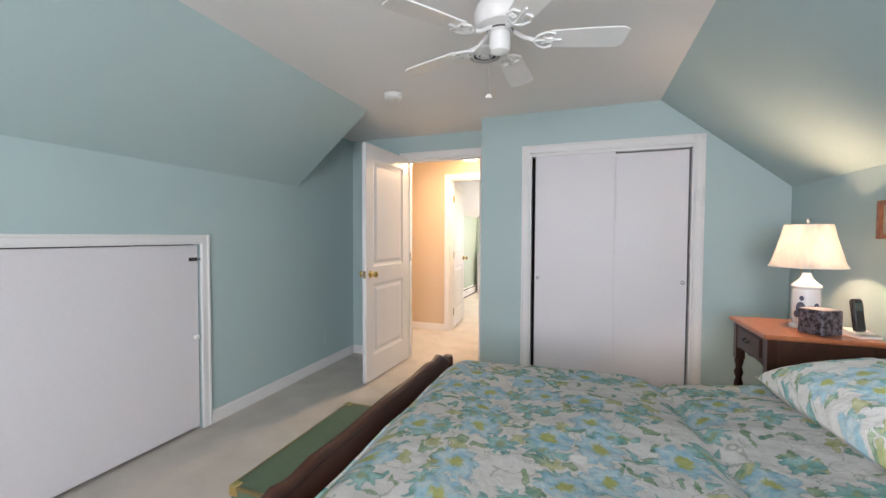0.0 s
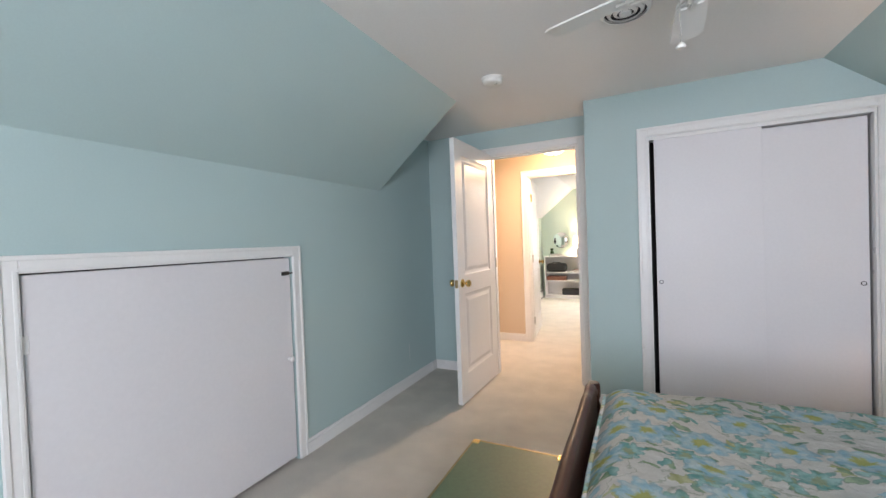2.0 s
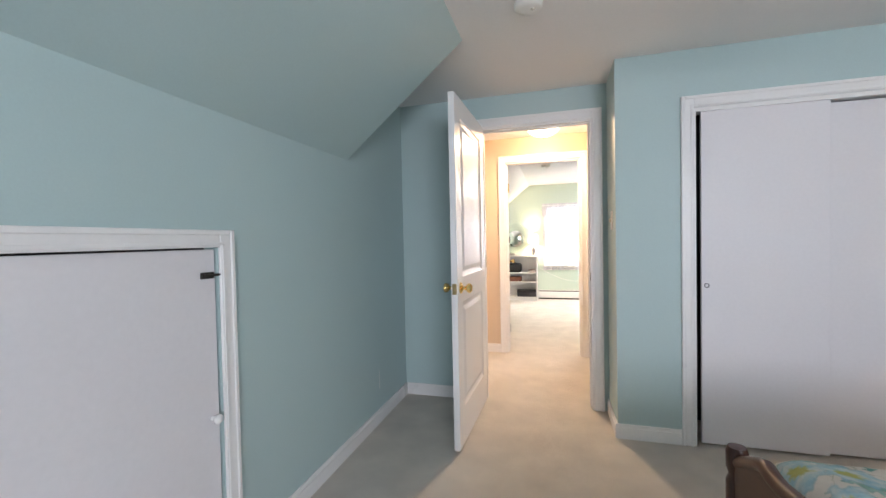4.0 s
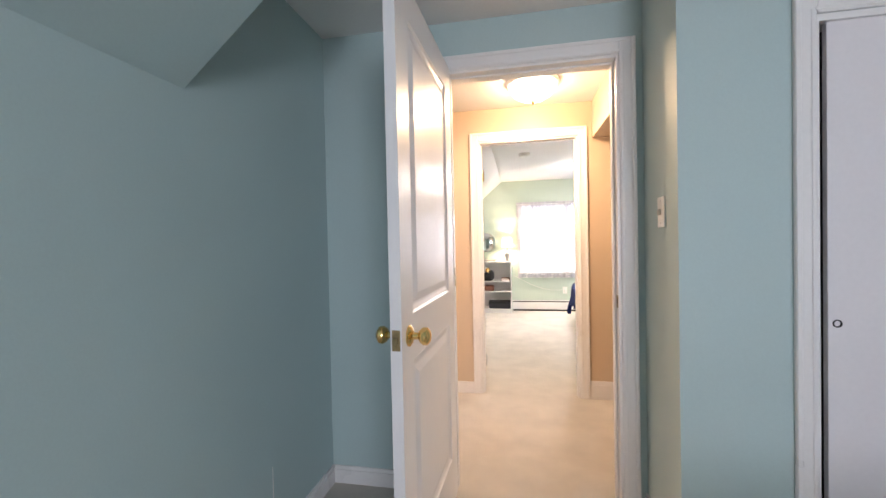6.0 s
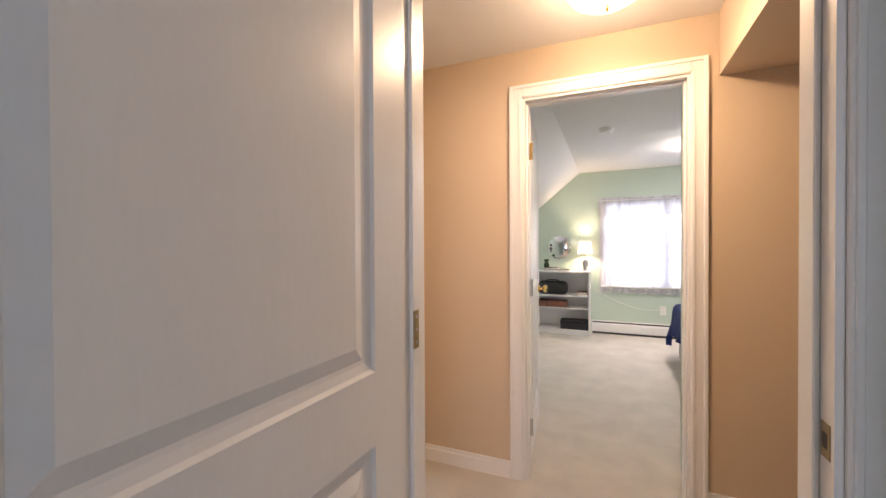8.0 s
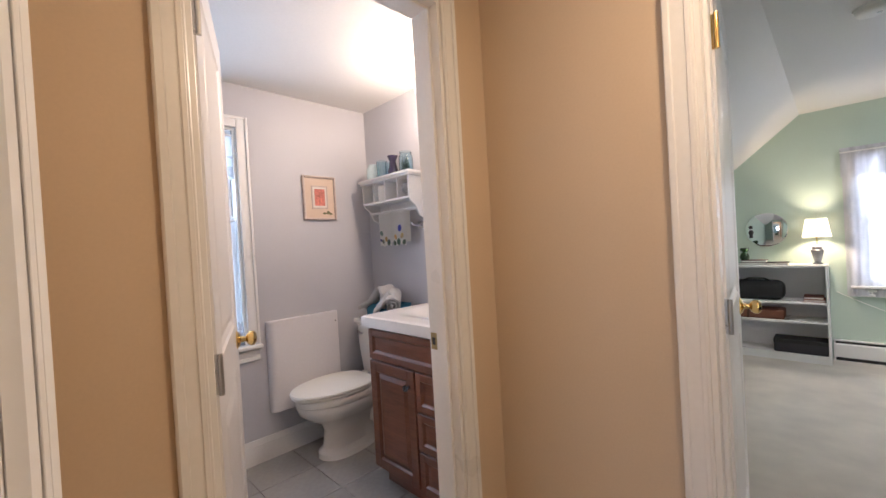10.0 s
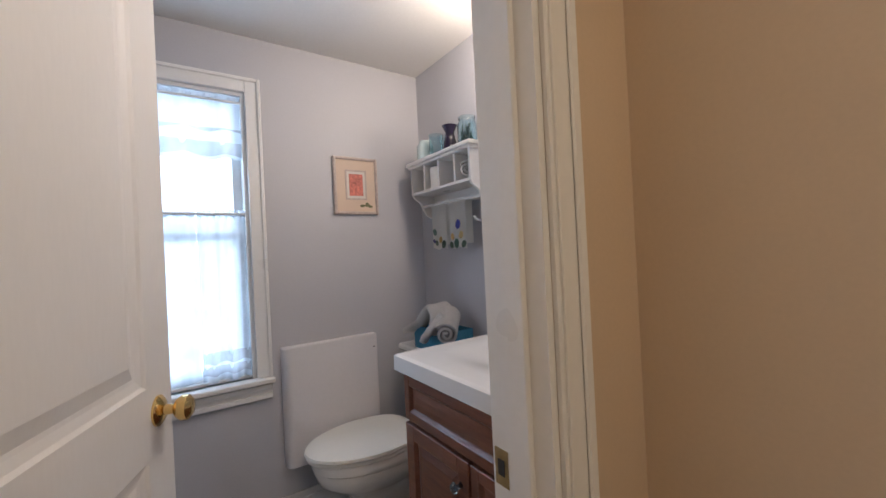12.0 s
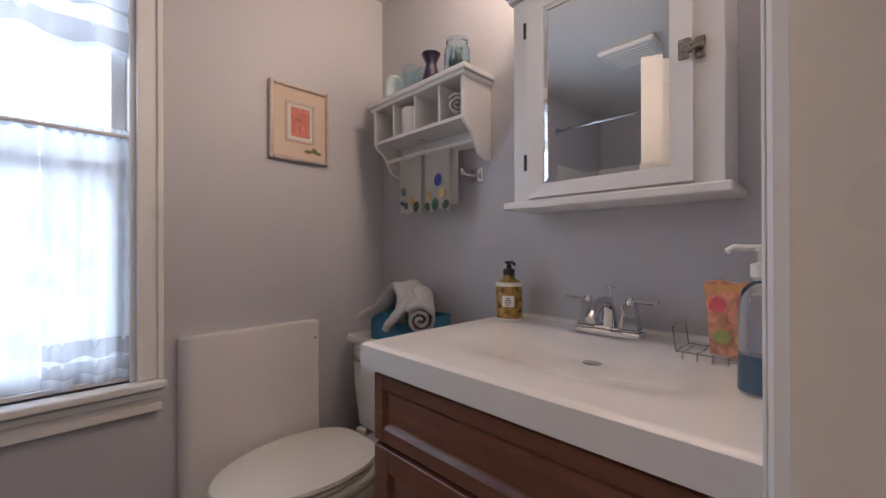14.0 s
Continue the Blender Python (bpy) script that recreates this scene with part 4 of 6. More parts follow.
part("bulb", lathe([(0, 0.30), (0.012, 0.30), (0.014, 0.34), (0.028, 0.385), (0.020, 0.42), (0, 0.43)], 16), glowing("warm_bulb_glass", (1.0, 0.72, 0.42), 6.0), tl, "lit bulb", True).visible_shadow = True
part("harp", tube([(-0.02, 0, 0.28), (-0.055, 0, 0.36), (-0.055, 0, 0.44), (0, 0, 0.515), (0.055, 0, 0.44), (0.055, 0, 0.36), (0.02, 0, 0.28)], 0.002, 6), BRASS, tl, "", True)
part("finial", lathe([(0, 0.512), (0.008, 0.515), (0.005, 0.522), (0.011, 0.533), (0.008, 0.545), (0, 0.55)], 14), CHROME, tl, "bright turned finial", True)

DARKPRINT = grainy("dark_floral_card", (0.075, 0.068, 0.085), 0.5, 2.2, 40, 0.05, 70)
tb = thing("tissue_box", pose(1.350, 2.590, NZ, 0, 0, 28) @ Matrix.Scale(0.84, 4), "dark patterned tissue box cover on the nightstand", "tissue box")
part("cover", boxes((-0.066, -0.066, 0, 0.066, 0.066, 0.135), bevel=0.004), DARKPRINT, tb)
part("top_panel", boxes((-0.060, -0.060, 0.1352, 0.060, 0.060, 0.138), bevel=0.001), grainy("mauve_card", (0.35, 0.28, 0.30), 0.6, 0.3, 30, 0.05, 60), tb, "mauve top panel")
ph = thing("cordless_phone", pose(1.492, 2.575, NZ, 0, 0, 15) @ Matrix.Scale(1.0, 4), "black cordless phone standing in its charging cradle", "phone")
part("cradle", prism([(-0.05, 0), (0.05, 0), (0.045, 0.032), (0.0, 0.020), (-0.05, 0.012)], "x", -0.045, 0.045), PLASTIC, ph, "pale plastic cradle")
part("silver_rim", boxes((-0.046, -0.052, 0.010, 0.046, 0.012, 0.016), bevel=0.003), STEEL, ph, "silver cradle rim")
hsx = part("handset", boxes((-0.024, -0.013, 0.0, 0.024, 0.013, 0.150), bevel=0.008), BLACK, ph, "", True, pose(0, 0.005, 0.020, -10, 0, 0))
part("display", boxes((-0.017, -0.0145, 0.095, 0.017, -0.0128, 0.130), bevel=0.0005), grainy("dull_lcd", (0.10, 0.12, 0.10), 0.2, 0.1, 20, 0, 60), hsx, "grey display")

# framed picture over the bed head
pf = thing("picture_frame", pose(1.578, 2.60, 1.235, 0, 0, -90), "small brown wooden picture frame on the knee wall", "picture")
part("frame", boxes((-0.03, -0.02, 0, -0.005, 0, 0.175), (0.205, -0.02, 0, 0.23, 0, 0.175), (-0.005, -0.02, 0, 0.205, 0, 0.025), (-0.005, -0.02, 0.15, 0.205, 0, 0.175), bevel=0.003), TOPWOOD, pf)
part("print", boxes((-0.005, -0.008, 0.025, 0.205, -0.002, 0.15)), grainy("faded_print", (0.42, 0.36, 0.28), 0.6, 0.4, 14, 0, 60), pf, "faded print")

# ---- bedroom ceiling: fan, vent, smoke alarm ----
fan = thing("ceiling_fan", pose(-0.022, 1.80, ZC), "white five-blade ceiling fan with scrolled blade irons", "ceiling fan")
part("canopy", lathe([(0, 0), (0.066, 0), (0.066, -0.012), (0.046, -0.040), (0.016, -0.046), (0, -0.046)], 28), FANW, fan, "", True)
part("downrod", lathe([(0, -0.04), (0.013, -0.04), (0.013, -0.085), (0, -0.085)], 14), FANW, fan, "", True)
part("motor", lathe([(0, -0.062), (0.036, -0.064), (0.050, -0.078), (0.092, -0.092), (0.101, -0.115), (0.101, -0.150), (0.088, -0.170), (0.060, -0.178), (0, -0.178)], 36), FANW, fan, "", True)
part("switch_housing", lathe([(0, -0.178), (0.050, -0.178), (0.050, -0.190), (0.040, -0.195), (0.042, -0.240), (0.036, -0.262), (0.015, -0.272), (0, -0.274)], 28), FANW, fan, "", True)
# dark ring stands in for the shaded gap between motor and housing
part("gap_shade_band", lathe([(0.0515, -0.181), (0.0515, -0.187), (0.049, -0.187), (0.049, -0.181), (0.0515, -0.181)], 28), DARKMETAL, fan, "dark ring painting the shade of the gap under the motor", True)
part("pull_chain", tube([(-0.035, 0.012, -0.225), (-0.046, 0.014, -0.25), (-0.046, 0.014, -0.415)], 0.0018, 6), STEEL, fan, "thin beaded pull chain", True)
part("pull_knob", lathe([(0, -0.415), (0.008, -0.418), (0.014, -0.425), (0.012, -0.432), (0, -0.434)], 14, (-0.046, 0.014, 0)), PLASTIC, fan, "white pull knob", True)
blade_me = None
for k in range(5):
    a = radians(160 + 72 * k)
    at_ = Matrix.Rotation(a, 4, "Z") @ pose(0, 0, -0.216, -10, 0, 0)
    if blade_me is None:
        pr = [(0.19, -0.046), (0.34, -0.055), (0.455, -0.057), (0.480, -0.042), (0.480, 0.042), (0.455, 0.057), (0.34, 0.055), (0.19, 0.046), (0.175, 0.0)]
        b = part("blade", prism(pr, "z", -0.003, 0.003), FANW, fan, "", False, at_)
        blade_me = b.data
        ib = tube([(0.050, 0, 0.036), (0.095, 0, 0.008), (0.14, 0, -0.006)], 0.008, 8)
        for s in (-1, 1):
            tube([(0.13, s * 0.004, -0.006), (0.145, s * 0.030, -0.006), (0.175, s * 0.046, -0.006), (0.205, s * 0.036, -0.006), (0.205, s * 0.012, -0.006), (0.18, s * 0.008, -0.006), (0.165, s * 0.020, -0.006)], 0.005, 6, ib)
        tube([(0.13, 0, -0.006), (0.235, 0, -0.006)], 0.005, 6, ib)
        irn = part("blade_iron", ib, FANW, b, "scrolled blade iron", True)
    else:
        b = new("blade", blade_me)
        b.parent, b.matrix_local = fan, at_
        i2 = new("blade_iron", irn.data)
        i2.parent = b

vt = thing("ceiling_vent", pose(-0.22, 2.355, ZC), "round ceiling air diffuser with dark gaps", "vent")
# flat black disc in place of the shaded duct; the ceiling is not cut
part("backing", lathe([(0, -0.002), (0.088, -0.002), (0.088, 0.0), (0, 0.0)], 32), BLACK, vt, "black disc painting the shade of the duct opening", True)
for r in (0.092, 0.066, 0.040):
    part("ring", lathe([(r + 0.012, -0.001), (r + 0.008, -0.010), (r - 0.006, -0.016), (r - 0.006, -0.013), (r + 0.010, -0.001), (r + 0.012, -0.001)], 36), FANW, vt, "", True)
part("centre_disc", lathe([(0, -0.020), (0.024, -0.020), (0.026, -0.012), (0, -0.010)], 24), FANW, vt, "", True)


def smoke_alarm(x, y, label):
    s = thing("smoke_alarm", pose(x, y, ZC), label, "smoke alarm", "ceiling alarms")
    part("base", lathe([(0, 0), (0.068, 0), (0.068, -0.010), (0, -0.010)], 32), PLASTIC, s, "", True)
    part("cover", lathe([(0.062, -0.010), (0.060, -0.026), (0.052, -0.034), (0.030, -0.036), (0, -0.037)], 32), PLASTIC, s, "", True)
    part("button", lathe([(0, -0.0365), (0.010, -0.0365), (0.009, -0.040), (0, -0.0405)], 14, (0.02, 0, 0)), STEEL, s, "test button", True)


smoke_alarm(-0.967, 2.748, "white round smoke alarm on the bedroom ceiling")
smoke_alarm(-0.972, 6.77, "white round smoke alarm on the far bedroom ceiling")


def wall_plate(name, m, label, switch):
    w = thing(name, m, label, "light switch" if switch else "outlet")
    part("plate", boxes((-0.036, -0.005, -0.058, 0.036, 0, 0.058), bevel=0.002), PLASTIC, w)
    if switch:
        part("toggle", boxes((-0.006, -0.016, -0.012, 0.006, -0.005, 0.010), bevel=0.002), grainy("aged_ivory", (0.55, 0.50, 0.40), 0.4, 0.05, 20, 0, 60), w, "ivory toggle")
    else:
        for z in (0.020, -0.020):
            r = part("receptacle", lathe([(0, 0.006), (0.015, 0.006), (0.016, 0.004), (0.016, 0.0)], 18), PLASTIC, w, "", True, pose(0, -0.002, z, 90, 0, 0))
            # raised black bars colour in the shade of the plug openings
            part("slot_shade", boxes((-0.007, 0.002, 0.0061, -0.005, 0.009, 0.0066), (0.005, 0.002, 0.0061, 0.007, 0.009, 0.0066)), BLACK, r, "black bars painting the shade of the plug openings")
    for z in (0.042, -0.042):
        part("screw", lathe([(0, 0.0015), (0.003, 0.001), (0.003, 0)], 10), STEEL, w, "", True, pose(0, -0.005, z, 90, 0, 0))


wall_plate("light_switch", pose(-0.521, 3.628, 1.296, 0, 0, -90), "white toggle switch on the closet return wall", True)
wall_plate("light_switch", pose(HX1 + 0.03, 5.40, 1.28, 0, 0, -90), "white toggle switch just inside the far bedroom", True)
wall_plate("outlet", pose(-0.30, FY, 0.35), "white wall outlet under the far window", False)

# ---- hall ceiling light ----
GLOWDOME = glowing("lit_frosted_dome", (1.0, 0.80, 0.52), 7.0)


def dome_light(x, y, r, mat, label, rim):
    d = thing("ceiling_light", pose(x, y, ZC), label, "ceiling light", "flush dome lights")
    part("rim", lathe([(0, 0), (r + 0.012, 0), (r + 0.014, -0.012), (r, -0.020), (r - 0.01, -0.012), (0, -0.012)], 40), rim, d, "", True)
    part("dome", lathe([(r, -0.020), (r * 0.96, -0.045), (r * 0.80, -0.080), (r * 0.5, -0.108), (r * 0.2, -0.120), (0, -0.123)], 40), mat, d, "glowing frosted glass dome", True).visible_shadow = False
    part("finial", lathe([(0, -0.120), (0.012, -0.122), (0.010, -0.132), (0.005, -0.140), (0, -0.146)], 16), BRASS, d, "small brass finial", True)


dome_light(-0.95, 4.645, 0.155, GLOWDOME, "lit frosted dome light on the hall ceiling", FANW)
dome_light(-0.10, 7.62, 0.15, glowing("lit_alabaster_dome", (1.0, 0.86, 0.66), 4.0), "lit dome light with a brass rim in the far bedroom", BRASS)

# ---- far bedroom ----
bk = thing("bookcase", pose(-1.905, 8.622, 0), "low white bookcase, half full, under the round mirror", "bookcase")
KW, KD, KH = 0.72, 0.275, 0.858
for x in (0.0, KW - 0.018):
    part("side", boxes((x, 0, 0, x + 0.018, KD, KH - 0.018), bevel=0.001), WHITE, bk)
part("top", boxes((-0.004, -0.004, KH - 0.018, KW + 0.004, KD, KH), bevel=0.001), WHITE, bk)
for z in (0.052, 0.345, 0.515):
    part("shelf", boxes((0.018, 0.004, z, KW - 0.018, KD - 0.006, z + 0.018)), WHITE, bk)
part("kickboard", boxes((0.018, 0.012, 0, KW - 0.018, 0.026, 0.052)), WHITE, bk)
part("back_panel", boxes((0.018, KD - 0.006, 0.052, KW - 0.018, KD, KH - 0.018)), PANELW, bk)
LEATHER = grainy("brown_leather", (0.16, 0.055, 0.03), 0.5, 0.2, 20, 0.3, 160)
BAGBLACK = grainy("black_nylon", (0.012, 0.012, 0.013), 0.7, 0.3, 14, 0.5, 300)


def bag(name, x, y, z, w, d, h, mat, label, cat, puff=0.35):
    t_ = thing(name, pose(x, y, z), label, cat)
    bm = box(bmesh.new(), 0, 0, 0, w, d, h, min(w, d, h) * puff, 4)
    part("body", bm, mat, t_, "", True)
    return t_


b1 = bag("travel_bag", -1.875, 8.64, 0.533, 0.40, 0.2, 0.18, BAGBLACK, "black nylon travel bag lying on the upper shelf", "bag")
part("handle", tube([(0.10, 0.06, 0.176), (0.14, 0.05, 0.20), (0.26, 0.05, 0.20), (0.30, 0.06, 0.176)], 0.008, 8), BAGBLACK, b1, "", True)
b2 = bag("storage_case", -1.872, 8.64, 0.363, 0.39, 0.2, 0.085, LEATHER, "brown leather case on the middle shelf", "case", 0.15)
part("strap", boxes((0.12, -0.003, -0.0, 0.14, 0.004, 0.088)), DARKLEG, b2, "dark strap")
b3 = bag("storage_box", -1.565, 8.635, 0.07, 0.36, 0.2, 0.115, grainy("charcoal_box_cloth", (0.03, 0.028, 0.035), 0.8, 0.2, 20, 0.4, 300), "charcoal cloth storage box on the lowest shelf", "box", 0.08)
part("lid", boxes((-0.003, -0.003, 0.085, 0.363, 0.203, 0.119), bevel=0.003), BAGBLACK, b3, "black lid")
for i, (w, z, c) in enumerate(((0.14, 0.533, (0.30, 0.10, 0.06)), (0.13, 0.556, (0.22, 0.07, 0.05)))):
    bo = thing("book", pose(-1.35, 8.65, z), "red-brown hardback book lying flat on the shelf", "book", "books on the shelf")
    part("cover", boxes((0, 0, 0, w, 0.19, 0.003), (0, 0, 0.019, w, 0.19, 0.022), (0, 0, 0.003, 0.003, 0.19, 0.019)), grainy("red_book_cloth", c, 0.7, 0.1, 20, 0.2, 200), bo)
    part("pages", boxes((0.003, 0.004, 0.003, w - 0.004, 0.186, 0.019)), LINEN, bo, "cream page block")
for i, (x, w, z, c) in enumerate(((-1.80, 0.20, 0.858, (0.02, 0.03, 0.02)), (-1.78, 0.19, 0.881, (0.10, 0.03, 0.03)), (-1.60, 0.16, 0.858, (0.015, 0.015, 0.02)))):
    bo = thing("book", pose(x, 8.66, z), "dark hardback book lying on top of the bookcase", "book", "books on the bookcase")
    part("cover", boxes((0, 0, 0, w, 0.14, 0.003), (0, 0, 0.019, w, 0.14, 0.022), (0, 0, 0.003, 0.003, 0.14, 0.019)), grainy("dark_book_cloth", c, 0.7, 0.1, 20, 0.2, 200), bo)
    part("pages", boxes((0.003, 0.004, 0.003, w - 0.004, 0.136, 0.019)), LINEN, bo, "cream page block")
vz = thing("figurine_vase", pose(-1.76, 8.72, 0.904), "small dark green vase on a stack of books", "vase")
part("body", lathe([(0, 0), (0.030, 0), (0.040, 0.03), (0.030, 0.06), (0.016, 0.075), (0.034, 0.09), (0.036, 0.11), (0.026, 0.115), (0, 0.10)], 24), grainy("dark_green_glaze", (0.03, 0.06, 0.02), 0.25, 0.3, 30, 0, 60), vz, "", True)
l2 = thing("table_lamp", pose(-1.25, 8.755, 0.858), "small grey urn lamp with a lit pale shade on the bookcase", "lamp")
part("base", lathe([(0, 0), (0.034, 0), (0.034, 0.010), (0.022, 0.020), (0.030, 0.05), (0.042, 0.11), (0.046, 0.125), (0.030, 0.135), (0.036, 0.155), (0.012, 0.17), (0, 0.17)], 24), grainy("grey_stoneware", (0.30, 0.30, 0.32), 0.4, 0.15, 30, 0.1, 80), l2, "grey urn base", True)
part("shade", lathe([(0.095, 0.24), (0.07, 0.40), (0.068, 0.40), (0.093, 0.24), (0.095, 0.24)], 32), SHADE, l2, "lit pale shade", True)
part("stem", lathe([(0, 0.17), (0.005, 0.17), (0.005, 0.30), (0, 0.30)], 10), BRASS, l2, "", True)
mr = thing("wall_mirror", pose(-1.607, FY, 1.182), "round wall mirror with a dark scrolled ornament", "mirror")
part("glass", lathe([(0, 0.014), (0.150, 0.014), (0.160, 0.010)], 48), MIRROR, mr, "", True, pose(0, 0, 0, 90, 0, 0))
part("backing", lathe([(0.160, 0.010), (0.162, 0.004), (0.160, 0.0), (0, 0.0)], 48), STEEL, mr, "", True, pose(0, 0, 0, 90, 0, 0))
orn = part("ornament", lathe([(0, -0.075), (0.014, -0.072), (0.010, -0.05), (0.020, -0.02), (0.012, 0.0), (0.008, 0.012), (0.015, 0.030), (0.010, 0.045), (0, 0.05)], 14, (-0.118, -0.022, 0.0)), DARKMETAL, mr, "small dark figure hung on the mirror edge", True)
part("ornament_collar", tube([(-0.118 + 0.012 * math.cos(k * 0.785), -0.022 + 0.012 * math.sin(k * 0.785), 0.008) for k in range(8)], 0.004, 6, closed=True), PLASTIC, orn, "white collar", True)


def heater(m, w, label):
    h = thing("baseboard_heater", m, label, "heater")
    part("back_plate", boxes((0, -0.012, 0.0, w, 0, 0.175)), WHITE, h)
    part("front_cover", prism([(-0.062, 0.030), (-0.058, 0.030), (-0.058, 0.135), (-0.050, 0.150), (-0.054, 0.150), (-0.062, 0.136)], "x", 0.0, w), WHITE, h, "white steel cover")
    part("top_lip", boxes((0, -0.048, 0.168, w, -0.012, 0.175), bevel=0.001), WHITE, h)
    # black fill: fins above, and painted shade in the slot and floor gap
    part("fins_and_gap_shade", boxes((0.012, -0.052, 0.035, w - 0.012, -0.014, 0.166), (0.012, -0.050, 0.0, w - 0.012, -0.014, 0.035)), BLACK, h, "black block for the fins and the shade in the upper slot and lower gap")
    for x in (0.0, w - 0.012):
        part("end_cap", boxes((x, -0.064, 0.0, x + 0.012, -0.012, 0.176), bevel=0.002), WHITE, h)


heater(pose(-1.175, FY, 0.0), 2.8, "long white steel baseboard heater under the far window")
heater(pose(-2.0, 6.3, 0.0, 0, 0, 90), 2.28, "white steel baseboard heater along the knee wall")
cd = thing("lamp_cord", pose(0, 0, 0), "thin white lamp cord sagging across the far wall", "cord")
part("cord", tube([(-1.14 + 0.84 * i / 24, FY - 0.012, 0.60 - 0.24 * math.sin(math.pi * min(1, i / 24 * 0.62)) - 0.01 * i / 24) for i in range(25)], 0.0035, 6), PLASTIC, cd, "", True)

fb2 = thing("bed", pose(-0.26, 7.25, 0), "low bed with a white patterned skirt in the far bedroom", "bed")
part("mattress", boxes((0.03, -0.66, 0.27, 1.98, 0.66, 0.53), bevel=0.04), LINEN, fb2)
sk_mat = grainy("patterned_bed_skirt", (0.55, 0.53, 0.52), 0.9, 0.75, 22, 0.3, 60)
part("skirt", sheet(10, 120, lambda u, v: ((0.0 + 0.012 * math.sin(v * 130)) if v < 0.5 else 2.0 * (v - 0.5) * 1.9, (-0.66 + 1.32 * v * 2) if v < 0.5 else 0.66 + 0.012 * math.sin(v * 190), 0.02 + 0.32 * u)), sk_mat, fb2, "gathered white and black patterned skirt", True)
part("box_spring", boxes((0.03, -0.65, 0.06, 1.98, 0.64, 0.27), bevel=0.01), LINEN, fb2)


def blanket_fn(u, v):
    """u runs from the hem at the foot up and over the bed, v across it."""
    d, r = 2.25 * u, 0.06
    drop = 0.20
    if d < drop:
        x, zf = -0.055 - 0.05 * (1 - d / drop) + 0.016 * math.sin(v * 34) * (1 - d / drop), -(drop - d) - r
    elif d < drop + r * 1.5708:
        a = (d - drop) / r
        x, zf = -0.055 + r * (1 - math.cos(a)), -r * (1 - math.sin(a))
    else:
        x, zf = 0.005 + d - drop - r * 1.5708, 0.0
    s = (v - 0.5) * 2 * 1.0
    half = 0.69
    e = abs(s)
    y, z = (s, 0.0) if e < half else (math.copysign(half + 0.03 * (e - half) / 0.3, s), -(e - half))
    n = noise.noise(Vector((d * 4, s * 4, 2.0))) * 0.022
    low = 0.13 * max(0.0, v - 0.6) / 0.4 * (1 if zf < -0.1 else 0)
    return (-0.26 + x, 7.25 + y + n * 0.5, max(0.575 + z + zf - low, 0.12) + n)


bl = bmesh.new()
sheet(60, 60, blanket_fn, bl)
bmesh.ops.solidify(bl, geom=bl.faces[:], thickness=0.014)
tagged(part("blanket", bl, NAVY, None, "", True), "royal blue blanket hanging over the foot of the bed", "blanket")

# ---- bathroom: vanity ----
VXL, VXR, VF = -2.862, -2.122, 5.122
va = thing("vanity_cabinet", pose(VXL, VF, 0), "cherry wood bathroom vanity with raised panel fronts", "vanity")
VW, VD = VXR - VXL, BN - VF - 0.004
part("carcass", boxes((0, 0.020, 0.09, 0.018, VD, 0.822), (VW - 0.018, 0.020, 0.09, VW, VD, 0.822), (0.018, 0.020, 0.09, VW - 0.018, VD, 0.108), (0.018, VD - 0.01, 0.108, VW - 0.018, VD, 0.822), (0.018, 0.0205, 0.108, VW - 0.018, 0.030, 0.822)), VANWOOD, va)
part("toe_kick", boxes((0.02, 0.07, 0.0, VW - 0.02, VD, 0.09)), VANWOOD, va)


def front(x0, z0, x1, z1, rail, nm, knob=None):
    d = part(nm, boxes((x0, 0, z0, x0 + rail, 0.020, z1), (x1 - rail, 0, z0, x1, 0.020, z1), (x0 + rail, 0, z0, x1 - rail, 0.020, z0 + rail), (x0 + rail, 0, z1 - rail, x1 - rail, 0.020, z1), bevel=0.002), VANWOOD, va)
    a, b, c, e = x0 + rail, z0 + rail, x1 - rail, z1 - rail
    pb = bmesh.new()
    rings = [((a, b), (c, b), (c, e), (a, e)), ((a + 0.006, b + 0.006), (c - 0.006, b + 0.006), (c - 0.006, e - 0.006), (a + 0.006, e - 0.006)), ((a + 0.010, b + 0.010), (c - 0.010, b + 0.010), (c - 0.010, e - 0.010), (a + 0.010, e - 0.010)), ((a + 0.032, b + 0.032), (c - 0.032, b + 0.032), (c - 0.032, e - 0.032), (a + 0.032, e - 0.032))]
    deps = (0.002, 0.009, 0.011, 0.003) if z1 - z0 > 0.2 else (0.002, 0.009, 0.011, 0.009)
    vs = [[pb.verts.new((x, y, z)) for x, z in r] for r, y in zip(rings, deps)]
    for p, q_ in zip(vs, vs[1:]):
        for i in range(4):
            pb.faces.new((p[i], p[(i + 1) % 4], q_[(i + 1) % 4], q_[i]))
    pb.faces.new(vs[-1])
    bmesh.ops.recalc_face_normals(pb, faces=pb.faces)
    part("panel", pb, VANWOOD, d)
    if knob:
        part("knob", lathe([(0, 0), (0.010, 0), (0.006, 0.008), (0.008, 0.014), (0.016, 0.022), (0.013, 0.030), (0, 0.033)], 8), glassy("blue_crystal", (0.35, 0.55, 0.75), 0.03) if "blue_crystal" not in bpy.data.materials else bpy.data.materials["blue_crystal"], d, "pale blue crystal knob", False, pose(knob[0], 0, knob[1], 90, 0, 0))


front(0.010, 0.662, VW - 0.010, 0.812, 0.032, "drawer_front")
front(0.010, 0.105, 0.352, 0.650, 0.050, "door", (0.318, 0.575))
front(0.362, 0.475, VW - 0.010, 0.650, 0.034, "drawer_front", ((0.362 + VW - 0.01) / 2, 0.562))
front(0.362, 0.295, VW - 0.010, 0.465, 0.034, "drawer_front", ((0.362 + VW - 0.01) / 2, 0.380))
